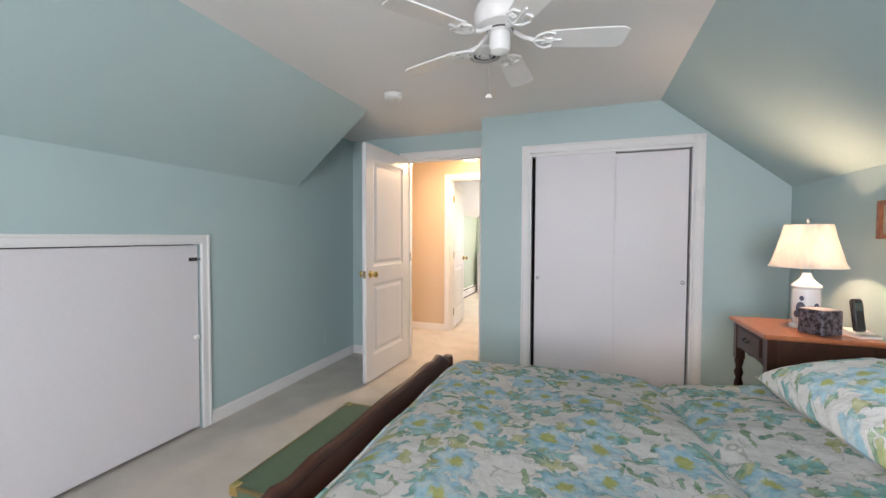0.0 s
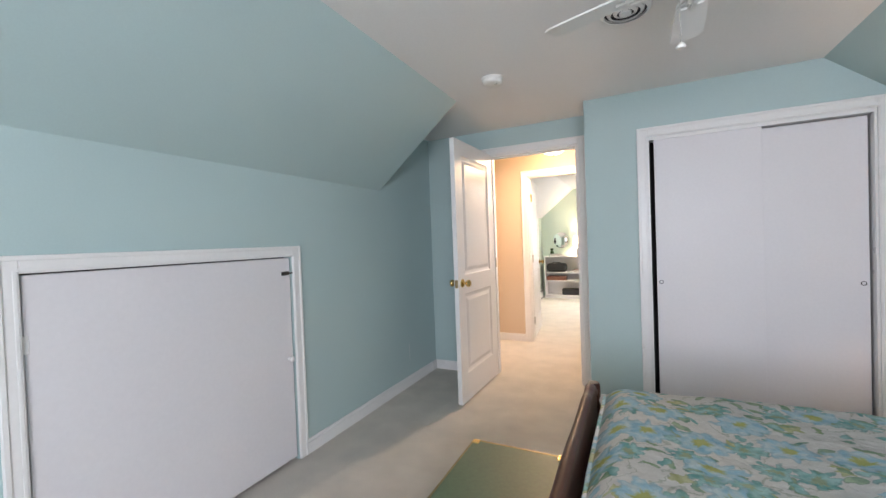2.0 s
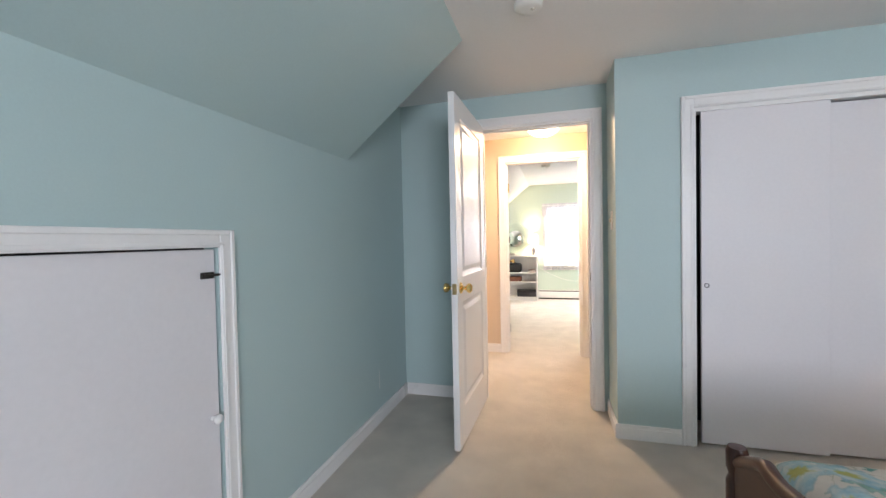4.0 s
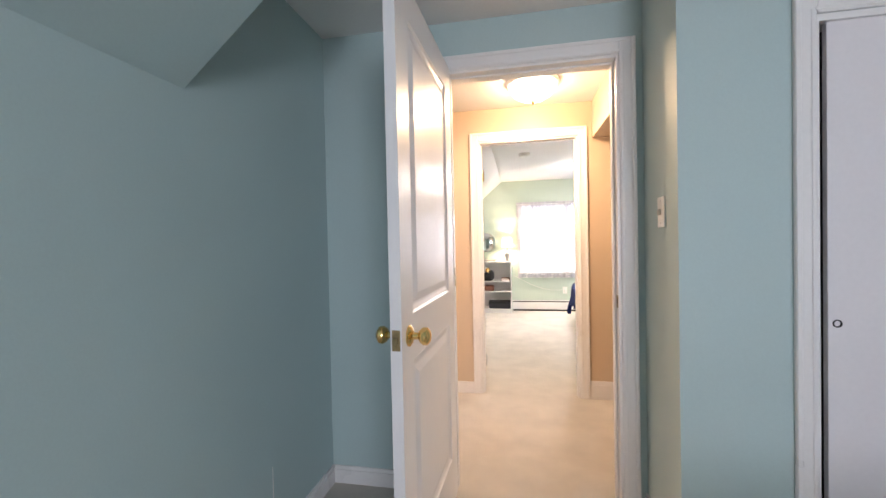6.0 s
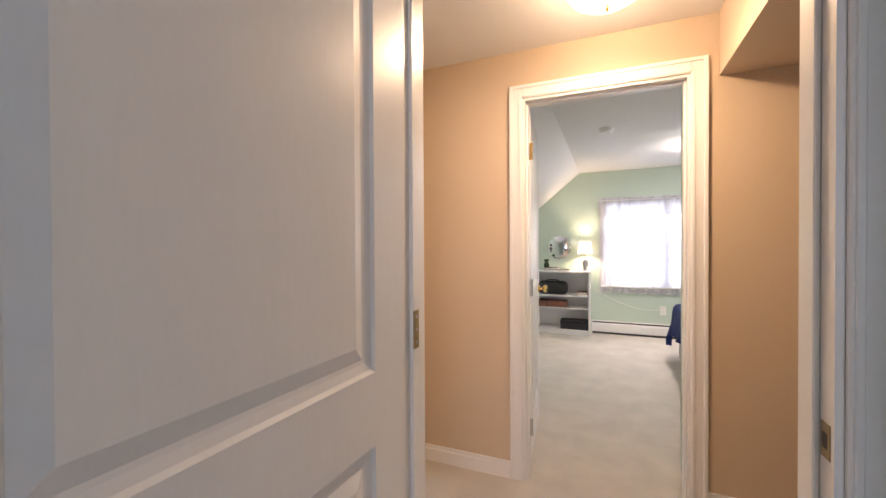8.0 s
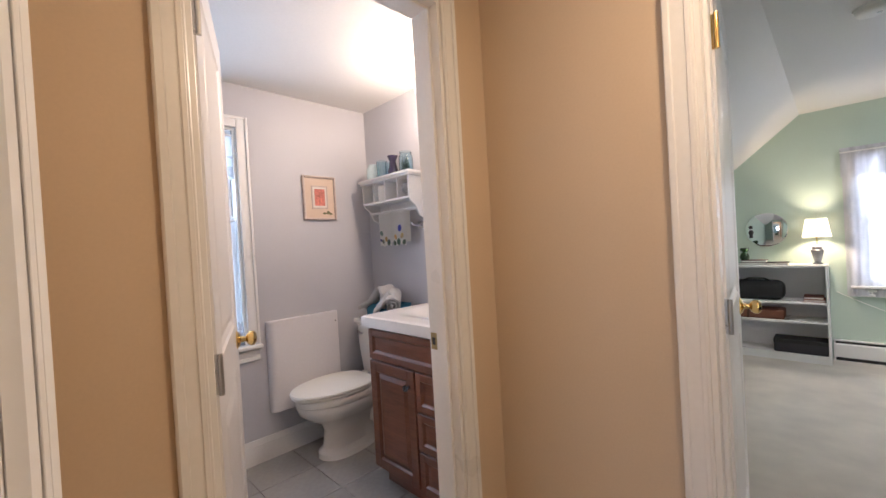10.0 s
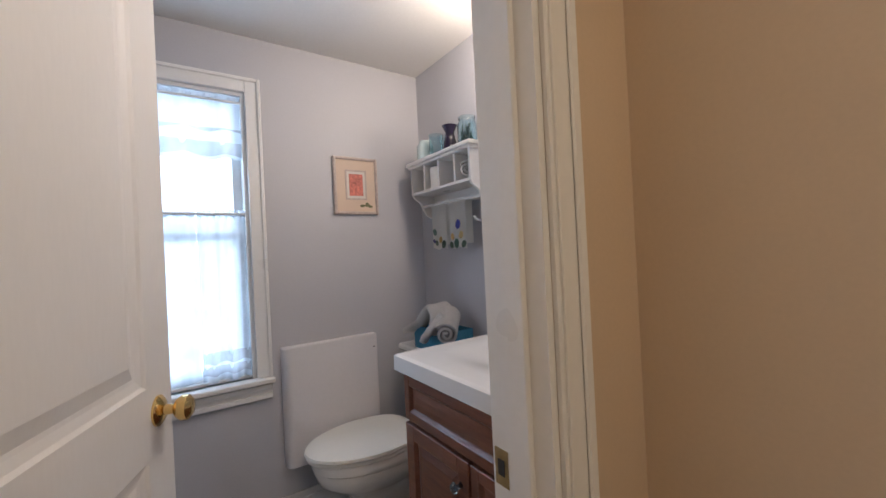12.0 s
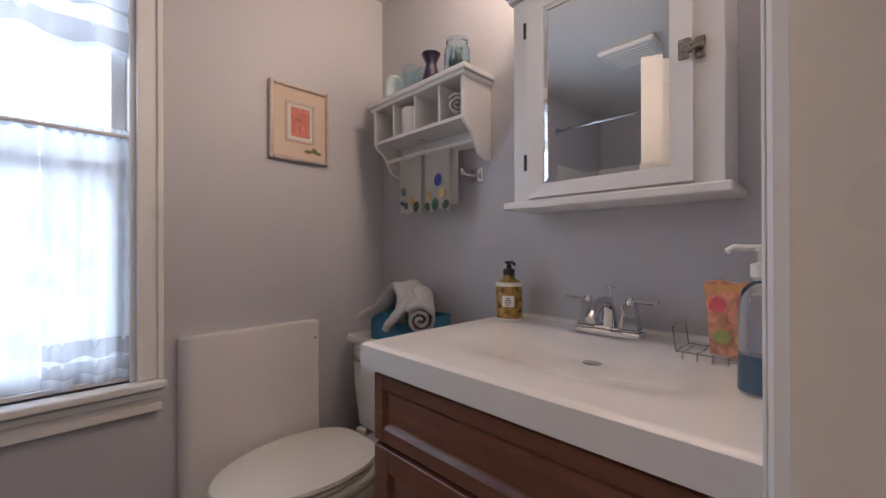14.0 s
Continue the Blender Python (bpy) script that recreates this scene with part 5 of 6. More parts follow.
front(0.362, 0.105, VW - 0.010, 0.285, 0.034, "drawer_front", ((0.362 + VW - 0.01) / 2, 0.195))

ct = thing("countertop", pose(-2.880, 5.103, 0.825), "white cultured marble vanity top with a moulded basin", "countertop")
CW, CD, CT = -2.117 - -2.880, BN - 5.103 - 0.001, 0.055


def top_fn(u, v):
    x, y = CW * u, CD * v
    dx, dy = (x - CW / 2) / 0.325, (y - 0.350) / (0.270 if y < 0.350 else 0.125)
    e = (abs(dx) ** 3.6 + abs(dy) ** 3.6) ** (1 / 3.6)
    k = max(0.0, min(1.0, (1.0 - e) / 0.85))
    z = CT - 0.050 * (k * k * (3 - 2 * k))
    rim = min(x, y, CW - x) / 0.008
    return (x, y, z - (0.006 * (1 - rim) ** 2 if rim < 1 else 0) + (0.010 * max(0, min(1, (y - CD + 0.022) / 0.006))))


tp = sheet(90, 70, top_fn)
part("slab", tp, MARBLE, ct, "", True)
part("front_edge", boxes((0, 0.0, 0, CW, 0.030, CT - 0.0055)), MARBLE, ct)
for x in (0, CW - 0.030):
    part("side_edge", boxes((x, 0.030, 0, x + 0.030, CD, CT - 0.0055)), MARBLE, ct)
part("drain", lathe([(0, 0), (0.020, 0), (0.022, 0.003), (0.016, 0.004), (0, 0.002)], 20, (CW / 2, 0.372, CT - 0.0505)), CHROME, ct, "chrome drain", True)

fa = thing("faucet", pose(-2.503, 5.580, 0.8805), "chrome two-handle centerset faucet on the vanity top", "faucet")
part("base_plate", boxes((-0.080, -0.026, 0, 0.080, 0.026, 0.014), (-0.074, -0.021, 0.014, 0.074, 0.021, 0.022), bevel=0.003), CHROME, fa)
for s in (-1, 1):
    bm = bmesh.new()
    r0, r1 = 0.022, 0.014
    lo = [bm.verts.new((s * 0.052 + a * r0, b * r0, 0.022)) for a, b in ((-1, -1), (1, -1), (1, 1), (-1, 1))]
    mi = [bm.verts.new((s * 0.052 + a * 0.015, b * 0.015, 0.050)) for a, b in ((-1, -1), (1, -1), (1, 1), (-1, 1))]
    hi = [bm.verts.new((s * 0.052 + a * r1, b * r1, 0.080)) for a, b in ((-1, -1), (1, -1), (1, 1), (-1, 1))]
    for p, q_ in ((lo, mi), (mi, hi)):
        for i in range(4):
            bm.faces.new((p[i], p[(i + 1) % 4], q_[(i + 1) % 4], q_[i]))
    bm.faces.new(hi)
    hb = part("handle_body", bm, CHROME, fa)
    a, b = sorted((s * 0.045, s * 0.115))
    part("lever", boxes((a, -0.007, 0.082, b, 0.007, 0.091), bevel=0.003), CHROME, hb, "chrome lever")
    part("dome", lathe([(0.012, 0.080), (0.010, 0.090), (0.005, 0.096), (0, 0.097)], 16, (s * 0.052, 0, 0)), CHROME, hb, "", True)
part("spout", tube([(0, 0.004, 0.020), (0, 0.002, 0.060), (0, -0.012, 0.082), (0, -0.045, 0.084), (0, -0.085, 0.066), (0, -0.105, 0.048)], [0.020, 0.016, 0.015, 0.014, 0.013, 0.012], 14), CHROME, fa, "", True)
part("lift_rod", lathe([(0.003, 0.08), (0.003, 0.112), (0.010, 0.114), (0.010, 0.118), (0, 0.120)], 12, (0, 0.014, 0)), CHROME, fa, "", True)

sp = thing("soap_bottle", pose(-2.810, 5.588, 0.8805) @ Matrix.Scale(1.1, 4), "amber patterned hand soap bottle with a black pump", "soap bottle")
part("bottle", lathe([(0, 0), (0.034, 0), (0.036, 0.004), (0.036, 0.095), (0.033, 0.102), (0.018, 0.112), (0.015, 0.122), (0, 0.122)], 30), grainy("amber_patterned_label", (0.30, 0.18, 0.04), 0.3, 0.9, 60, 0, 60), sp, "", True)
part("shoulder_band", lathe([(0.0368, 0.092), (0.0368, 0.099), (0.033, 0.103)], 30), PLASTIC, sp, "cream band", True)
part("foot_band", lathe([(0.035, 0.0), (0.0368, 0.001), (0.0368, 0.006)], 30), PLASTIC, sp, "cream band", True)
lb = part("label", sheet(8, 2, lambda u, v: (0.0372 * math.sin((u - 0.5) * 0.9 + 0.55), -0.0372 * math.cos((u - 0.5) * 0.9 + 0.55), 0.038 + 0.030 * v)), LINEN, sp, "small white paper label", True)
for i, w in enumerate((0.012, 0.016, 0.016, 0.010)):
    part("print_line", sheet(4, 1, lambda u, v, w=w, i=i: (0.0375 * math.sin((u - 0.5) * w / 0.0375 + 0.55), -0.0375 * math.cos((u - 0.5) * w / 0.0375 + 0.55), 0.060 - 0.006 * i + 0.0025 * v)), BLACK, lb, "dark line of small print")
part("pump", lathe([(0.016, 0.122), (0.016, 0.138), (0.008, 0.140), (0.006, 0.152), (0.012, 0.153), (0.012, 0.160), (0, 0.161)], 18), BLACK, sp, "black pump", True)
part("nozzle", tube([(0, 0, 0.156), (0.022, -0.012, 0.157), (0.030, -0.016, 0.152)], 0.004, 8), BLACK, sp, "", True)

wb = thing("wire_basket", pose(-2.262, 5.50, 0.8805), "thin steel wire soap rack on the vanity top", "rack")
part("rim_wire", tube([(-0.06, -0.045, 0.014), (0.06, -0.045, 0.014), (0.06, 0.045, 0.014), (-0.06, 0.045, 0.014)], 0.0016, 6, closed=True), OLDSTEEL, wb)
for k in range(5):
    x = -0.048 + 0.024 * k
    part("wire", tube([(x, -0.052, 0.002), (x, -0.045, 0.016), (x, 0.0, 0.011), (x, 0.045, 0.016)], 0.0013, 6), OLDSTEEL, wb)
for x in (-0.06, 0.06):
    part("end_loop", tube([(x, -0.045, 0.014), (x - 0.006, -0.046, 0.060), (x - 0.006, 0.0, 0.066), (x - 0.006, 0.046, 0.060), (x, 0.045, 0.014)], 0.0015, 6), OLDSTEEL, wb)
PRINT = grainy("coral_flower_paper", (0.55, 0.26, 0.16), 0.5, 0.8, 20, 0, 60)
gb = thing("paper_bag", pose(-2.245, 5.515, 0.890), "coral flowered paper soap bag standing in the basket", "bag")
part("bag_body", prism([(-0.030, 0.0), (0.034, 0.0), (0.046, 0.135), (0.028, 0.142), (0.010, 0.136), (-0.016, 0.143), (-0.040, 0.138)], "y", -0.014, 0.014), PRINT, gb)
part("fold", boxes((-0.040, -0.0155, 0.118, 0.044, -0.0142, 0.134), bevel=0.0005), grainy("orange_paper", (0.62, 0.32, 0.12), 0.5, 0.3, 20, 0, 60), gb, "orange folded top")
for i, (x, z, r, c) in enumerate(((-0.018, 0.095, 0.016, (0.60, 0.10, 0.12)), (0.015, 0.075, 0.018, (0.65, 0.30, 0.20)), (0.022, 0.100, 0.012, (0.62, 0.14, 0.20)), (-0.012, 0.035, 0.015, (0.30, 0.34, 0.10)), (0.018, 0.03, 0.010, (0.65, 0.50, 0.15)))):
    part("flower_print", lathe([(0, 0.0012), (r, 0.0008), (r, 0)], 7), grainy("flower_ink", c, 0.6, 0.2, 40, 0, 60), gb, "printed flower", False, pose(x, -0.0142, z, 90, 0, 0))
pbt = thing("pump_bottle", pose(-2.178, 5.335, 0.8805) @ Matrix.Scale(0.92, 4), "clear plastic pump bottle half full of blue soap", "soap bottle")
part("bottle", lathe([(0, 0), (0.030, 0), (0.033, 0.005), (0.031, 0.14), (0.026, 0.165), (0.013, 0.178), (0.013, 0.19), (0, 0.19)], 24), GLASS, pbt, "", True)
part("blue_soap", lathe([(0, 0.004), (0.029, 0.004), (0.030, 0.062), (0, 0.062)], 24), grainy("blue_liquid_soap", (0.02, 0.13, 0.25), 0.15, 0.05, 20, 0, 60), pbt, "blue liquid soap", True)
part("pump", lathe([(0.015, 0.185), (0.015, 0.205), (0.006, 0.208), (0.006, 0.225), (0.012, 0.226), (0.012, 0.235), (0, 0.236)], 16), PLASTIC, pbt, "white pump", True)
part("nozzle", tube([(0, 0, 0.231), (-0.035, -0.02, 0.232), (-0.042, -0.024, 0.226)], 0.005, 8), PLASTIC, pbt, "", True)

# ---- bathroom: medicine cabinet and light ----
mc = thing("medicine_cabinet", pose(-2.752, 5.53, 1.203), "white wooden medicine cabinet with a mirrored door", "cabinet")
MW, MD = 0.497, BN - 5.53 - 0.001
part("case", boxes((0, 0.004, 0.020, MW, MD, 0.585), bevel=0.002), WHITE, mc)
part("ledge", boxes((-0.018, -0.024, 0.0, MW + 0.016, MD, 0.020), bevel=0.003), WHITE, mc)
part("crown", boxes((-0.010, -0.012, 0.585, MW + 0.010, MD, 0.600), (-0.018, -0.022, 0.600, MW + 0.018, MD, 0.618), (-0.030, -0.034, 0.618, MW + 0.030, MD, 0.634), bevel=0.003), WHITE, mc)


def rim(x0, z0, x1, z1, wl, wr, wb, wt, y0, y1, bevel=0.0):
    """One mitred frame: outer rectangle, inner rectangle set in by the four widths, from y0 back to y1."""
    bm = bmesh.new()
    outer = ((x0, z0), (x1, z0), (x1, z1), (x0, z1))
    inner = ((x0 + wl, z0 + wb), (x1 - wr, z0 + wb), (x1 - wr, z1 - wt), (x0 + wl, z1 - wt))
    loops = [[bm.verts.new((x, y, z)) for x, z in r] for r, y in ((outer, y1), (outer, y0), (inner, y0 + bevel), (inner, y1))]
    for p, q_ in zip(loops, loops[1:] + loops[:1]):
        for i in range(4):
            bm.faces.new((p[i], p[(i + 1) % 4], q_[(i + 1) % 4], q_[i]))
    bmesh.ops.recalc_face_normals(bm, faces=bm.faces)
    return bm


md = part("mirror_door", rim(0.054, 0.028, 0.446, 0.567, 0.048, 0.043, 0.036, 0.036, -0.014, 0.003, 0.003), WHITE, mc)
part("mirror_glass", boxes((0.100, -0.006, 0.062, 0.405, 0.000, 0.533)), MIRROR, md, "mirror glass")
part("mirror_bevel", rim(0.102, 0.064, 0.403, 0.531, 0.013, 0.013, 0.013, 0.013, -0.0072, -0.0058, -0.0016), MIRROR, md, "bevelled mirror edge")
for z in (0.125, 0.485):
    part("hinge", boxes((0.046, -0.017, z - 0.022, 0.054, -0.013, z + 0.022), bevel=0.001), DARKMETAL, md, "dark hinge")
part("latch", boxes((0.421, -0.019, 0.276, 0.441, -0.0135, 0.318), (0.449, -0.008, 0.276, 0.466, 0.004, 0.318), (0.426, -0.024, 0.290, 0.462, -0.018, 0.304), (0.438, -0.029, 0.284, 0.446, -0.018, 0.312), bevel=0.0015), OLDSTEEL, md, "dark steel latch")

vl = thing("vanity_light", pose(-2.50, BN, 1.965), "chrome three-shade vanity light, lit, over the cabinet", "wall light")
part("back_bar", boxes((-0.26, -0.018, 0.0, 0.26, 0, 0.055), bevel=0.004), CHROME, vl)
VGLOW = glowing("lit_opal_glass", (1.0, 0.86, 0.66), 5.0)
for x in (-0.20, 0.0, 0.20):
    a = part("arm", tube([(x, -0.015, 0.028), (x, -0.185, 0.028), (x, -0.206, 0.036), (x, -0.206, 0.055)], 0.008, 10), CHROME, vl, "", True)
    part("socket_cup", lathe([(0, 0.040), (0.028, 0.042), (0.030, 0.058), (0.026, 0.064), (0, 0.064)], 20, (x, -0.206, 0)), CHROME, vl, "", True)
    part("shade", lathe([(0, 0.062), (0.036, 0.064), (0.046, 0.10), (0.050, 0.165), (0.047, 0.165), (0.040, 0.10), (0, 0.075)], 24, (x, -0.206, 0)), VGLOW, vl, "lit opal glass shade", True).visible_shadow = False

# ---- bathroom: wall shelf and what it carries ----
ws = thing("wall_shelf", pose(-3.442, 5.536, 1.398), "white wooden wall shelf with four cubbies and a towel bar", "shelf")
SW, SD = 0.496, BN - 5.536 - 0.001
part("top_board", boxes((-0.022, -0.018, 0.272, SW + 0.018, SD, 0.290), (-0.012, -0.010, 0.258, SW + 0.010, SD, 0.272), bevel=0.003), WHITE, ws)
cr = [(0.0, 0.270), (0.0, 0.125), (0.012, 0.105), (0.045, 0.082), (0.062, 0.050), (0.080, 0.018), (0.110, 0.004), (SD, 0.0), (SD, 0.270)]
for x in (0.0, SW - 0.014):
    part("side_bracket", prism(cr, "x", x, x + 0.014), WHITE, ws)
part("cubby_floor", boxes((0.014, 0.002, 0.122, SW - 0.014, SD, 0.134)), WHITE, ws)
part("back_board", boxes((0.014, SD - 0.008, 0.06, SW - 0.014, SD, 0.258)), WHITE, ws)
for x in (0.123, 0.248, 0.376):
    part("divider", boxes((x - 0.005, 0.004, 0.134, x + 0.005, SD - 0.008, 0.258)), WHITE, ws)
part("towel_bar", tube([(0.014, 0.062, 0.062), (SW - 0.014, 0.062, 0.062)], 0.008, 12), WHITE, ws, "", True)

for x0, seed, mot in ((-3.342, 1, ((0.03, 0.085, 0.020, (0.16, 0.24, 0.20)), (0.045, 0.030, 0.016, (0.10, 0.13, 0.10)), (0.08, 0.045, 0.018, (0.45, 0.30, 0.10)), (0.105, 0.022, 0.022, (0.04, 0.07, 0.05)), (0.022, 0.040, 0.012, (0.06, 0.05, 0.20)))),
                      (-3.192, 2, ((0.075, 0.110, 0.024, (0.04, 0.05, 0.28)), (0.03, 0.055, 0.018, (0.50, 0.34, 0.14)), (0.095, 0.060, 0.020, (0.48, 0.36, 0.16)), (0.06, 0.022, 0.024, (0.04, 0.09, 0.06)), (0.115, 0.018, 0.020, (0.05, 0.08, 0.05)), (0.02, 0.016, 0.018, (0.05, 0.08, 0.05))))):
    hw = thing("hand_towel", pose(x0, 5.592, 1.235), "cream linen hand towel with an embroidered flower border", "towel", "towels on the bar")
    bm = sheet(16, 24, lambda u, v, s=seed: (0.128 * u, -0.004 + 0.004 * math.sin(u * 6 + s) * (1 - v) + (0.0 if v < 0.93 else 0.010 * (v - 0.93) / 0.07), 0.232 * v + 0.004 * math.sin(u * 9 + s) * (1 - v)))
    bmesh.ops.solidify(bm, geom=bm.faces[:], thickness=0.004)
    p = part("cloth", bm, LINEN, hw, "", True)
    bm = sheet(16, 16, lambda u, v, s=seed: (0.006 + 0.142 * u, 0.020 + 0.003 * math.sin(u * 5 + s), 0.02 + 0.215 * v))
    bmesh.ops.solidify(bm, geom=bm.faces[:], thickness=0.003)
    part("back_fold", bm, LINEN, hw, "", True)
    for x, z, r, c in mot:
        key = "thread_%d" % round(c[0] * 100 + c[1] * 1000 + c[2] * 7000)
        mm = bpy.data.materials.get(key) or grainy(key, c, 0.8, 0.4, 60, 0.3, 300)
        part("embroidery", lathe([(0, 0.0016), (r * 0.7, 0.0014), (r, 0.0008), (r * 1.0, 0)], 7, squash=0.8), mm, hw, "embroidered flower or leaf", False, pose(x, -0.0088, z, 90, 20 * seed + 900 * x, 0))


def jar_thing(x, y, prof, mat, label, cat):
    j = thing("glass_jar" if cat == "jar" else "vase", pose(x, y, 1.690), label, cat)
    part("body", lathe(prof, 24), mat, j, "", True)
    return j


wall_ = 0.003
def hollow(prof):
    return prof + [(max(0.0, r - wall_), z) for r, z in reversed(prof)] if prof[0][0] == 0 else prof
jar_thing(-3.395, 5.60, hollow([(0, 0), (0.038, 0), (0.042, 0.010), (0.042, 0.085), (0.030, 0.100), (0.030, 0.112)]), grainy("pale_blue_pottery", (0.50, 0.60, 0.62), 0.25, 0.1, 20, 0, 60), "pale blue pottery jar on the wall shelf", "jar")
jar_thing(-3.29, 5.60, hollow([(0, 0), (0.036, 0), (0.038, 0.008), (0.034, 0.06), (0.036, 0.118)]), BLUEGLASS, "pale blue drinking glass on the wall shelf", "jar")
jar_thing(-3.245, 5.63, hollow([(0, 0), (0.026, 0), (0.028, 0.008), (0.028, 0.105)]), BLUEGLASS, "clear blue glass tumbler on the wall shelf", "jar")
jar_thing(-3.168, 5.60, hollow([(0, 0), (0.026, 0), (0.034, 0.03), (0.024, 0.075), (0.020, 0.095), (0.034, 0.125), (0.036, 0.130)]), grainy("dark_violet_glaze", (0.02, 0.016, 0.04), 0.12, 0.2, 20, 0, 60), "dark violet flared vase on the wall shelf", "vase")
j = jar_thing(-3.035, 5.60, hollow([(0, 0), (0.042, 0), (0.045, 0.006), (0.045, 0.095), (0.036, 0.112), (0.036, 0.118), (0.039, 0.120), (0.039, 0.130)]), BLUEGLASS, "clear glass mason jar with dried sprigs", "jar")
rr = random.Random(4)
sprg = bmesh.new()
for k in range(22):
    a, q_, h_ = rr.uniform(0, 6.28), rr.uniform(0.004, 0.032), rr.uniform(0.05, 0.108)
    tube([(0.3 * q_ * math.cos(a), 0.3 * q_ * math.sin(a), 0.006), (q_ * math.cos(a), q_ * math.sin(a), h_ * 0.55), (0.8 * q_ * math.cos(a + 0.5), 0.8 * q_ * math.sin(a + 0.5), h_)], [0.002, 0.006, 0.003], 6, sprg)
part("sprigs", sprg, grainy("grey_green_sprigs", (0.12, 0.18, 0.16), 0.8, 0.5, 60, 0.5, 120), j, "grey green dried sprigs", True)
tr_ = thing("toilet_roll", pose(-3.252, 5.592, 1.532), "white toilet paper roll in a shelf cubby", "toilet roll")
part("roll", lathe([(0.020, 0), (0.048, 0), (0.050, 0.003), (0.050, 0.097), (0.048, 0.100), (0.020, 0.100), (0.020, 0)], 30), LINEN, tr_, "", True)
part("core", lathe([(0.020, 0.0), (0.0202, 0.1), (0.018, 0.1), (0.018, 0.0), (0.020, 0.0)], 20), grainy("card_tube", (0.35, 0.26, 0.17), 0.9, 0.1, 30, 0.1, 90), tr_, "cardboard core", True)


def towel_roll(name, m, r, w, label, turns=2.4):
    t_ = thing(name, m, label, "towel")
    pts = []
    n = 60
    for i in range(n + 1):
        a = turns * 6.283 * i / n
        rad = r * (0.18 + 0.82 * i / n)
        pts.append((rad * math.cos(a), rad * math.sin(a)))
    bm = bmesh.new()
    k = 8
    g = [[bm.verts.new((w * (j / k - 0.5), x + 0.004 * noise.noise(Vector((x * 60, z * 60, j))), z)) for j in range(k + 1)] for x, z in pts]
    for i in range(n):
        for jj in range(k):
            bm.faces.new((g[i][jj], g[i + 1][jj], g[i + 1][jj + 1], g[i][jj + 1]))
    bmesh.ops.recalc_face_normals(bm, faces=bm.faces)
    bmesh.ops.solidify(bm, geom=bm.faces[:], thickness=r * 0.20)
    bmesh.ops.recalc_face_normals(bm, faces=bm.faces)
    part("rolled_cloth", bm, TOWEL, t_, "", True)
    return t_


towel_roll("face_towel", pose(-3.008, 5.59, 1.574, 0, 0, -62), 0.040, 0.10, "rolled white face towel in a shelf cubby")
hk = thing("robe_hook", pose(-3.005, BN, 1.355), "square chrome robe hook under the wall shelf", "hook")
part("plate", boxes((-0.026, -0.010, -0.026, 0.026, 0, 0.026), bevel=0.003), CHROME, hk)
part("hook", tube([(0, -0.008, 0.0), (-0.01, -0.045, -0.002), (-0.018, -0.060, 0.004), (-0.022, -0.064, 0.020)], 0.007, 10), CHROME, hk, "", True)

# ---- bathroom: picture and white panel ----
pc = thing("picture_frame", pose(BX, 5.160, 1.433, 0, 0, 90), "framed coral flower print with a cream mat", "picture")
PW, PH = 0.238, 0.293
SILVER = grainy("pale_silvered_wood", (0.48, 0.40, 0.36), 0.4, 0.15, 30, 0.2, 60)
part("frame", boxes((0, -0.020, 0, 0.015, 0, PH), (PW - 0.015, -0.020, 0, PW, 0, PH), (0.015, -0.020, 0, PW - 0.015, 0, 0.015), (0.015, -0.020, PH - 0.015, PW - 0.015, 0, PH), bevel=0.004), SILVER, pc)
part("mat_board", boxes((0.015, -0.010, 0.015, PW - 0.015, -0.004, PH - 0.015)), grainy("cream_mat", (0.62, 0.50, 0.40), 0.8, 0.06, 10, 0.05, 200), pc, "cream mat")
part("inner_frame", boxes((0.062, -0.013, 0.075, 0.070, -0.0095, 0.228), (0.168, -0.013, 0.075, 0.176, -0.0095, 0.228), (0.070, -0.013, 0.075, 0.168, -0.0095, 0.083), (0.070, -0.013, 0.220, 0.168, -0.0095, 0.228)), SILVER, pc)
pr_ = part("print", boxes((0.070, -0.0115, 0.083, 0.168, -0.0098, 0.220)), grainy("white_print_paper", (0.66, 0.62, 0.58), 0.7, 0.05, 10, 0, 90), pc, "white print paper")
part("flower_painting", boxes((0.082, -0.0125, 0.096, 0.156, -0.0116, 0.207)), grainy("coral_watercolour", (0.52, 0.17, 0.13), 0.7, 0.55, 28, 0, 90), pr_, "coral watercolour")
for x, z, r in ((0.150, 0.045, 0.016), (0.178, 0.048, 0.018), (0.194, 0.042, 0.014), (0.176, 0.058, 0.010)):
    part("leaf_print", lathe([(0, 0.0008), (r, 0.0004), (r, 0)], 6, squash=0.5), grainy("olive_ink", (0.14, 0.14, 0.07), 0.7, 0.3, 40, 0, 90) if "olive_ink" not in bpy.data.materials else bpy.data.materials["olive_ink"], pc, "olive leaf", False, pose(x, -0.0102, z, 90, 0, 0))

wp = thing("white_wall_panel", pose(BX, 4.878, 0.275, 0, 0, 90), "white painted panel boxed onto the wall beside the toilet", "panel")
curl = [(0.038 - 0.038 * math.sin(k * 0.157), -0.012 - 0.038 * math.cos(k * 0.157)) for k in range(10, -1, -1)]
part("board", prism([(0.460, 0.0), (0.0, 0.0)] + curl + [(0.452, -0.050), (0.460, -0.042)], "z", 0.0, 0.540), PANELW, wp, "", True)
part("top_edge", prism([(0.458, -0.002), (0.004, -0.002), (0.004, -0.014), (0.040, -0.047), (0.450, -0.047), (0.458, -0.040)], "z", 0.540, 0.544), PANELW, wp)
for z in (0.480, 0.060):
    part("screw", lathe([(0, 0.002), (0.004, 0.001), (0.004, 0)], 10), DARKMETAL, wp, "dark screw", True, pose(0.440, -0.050, z, 90, 0, 0))

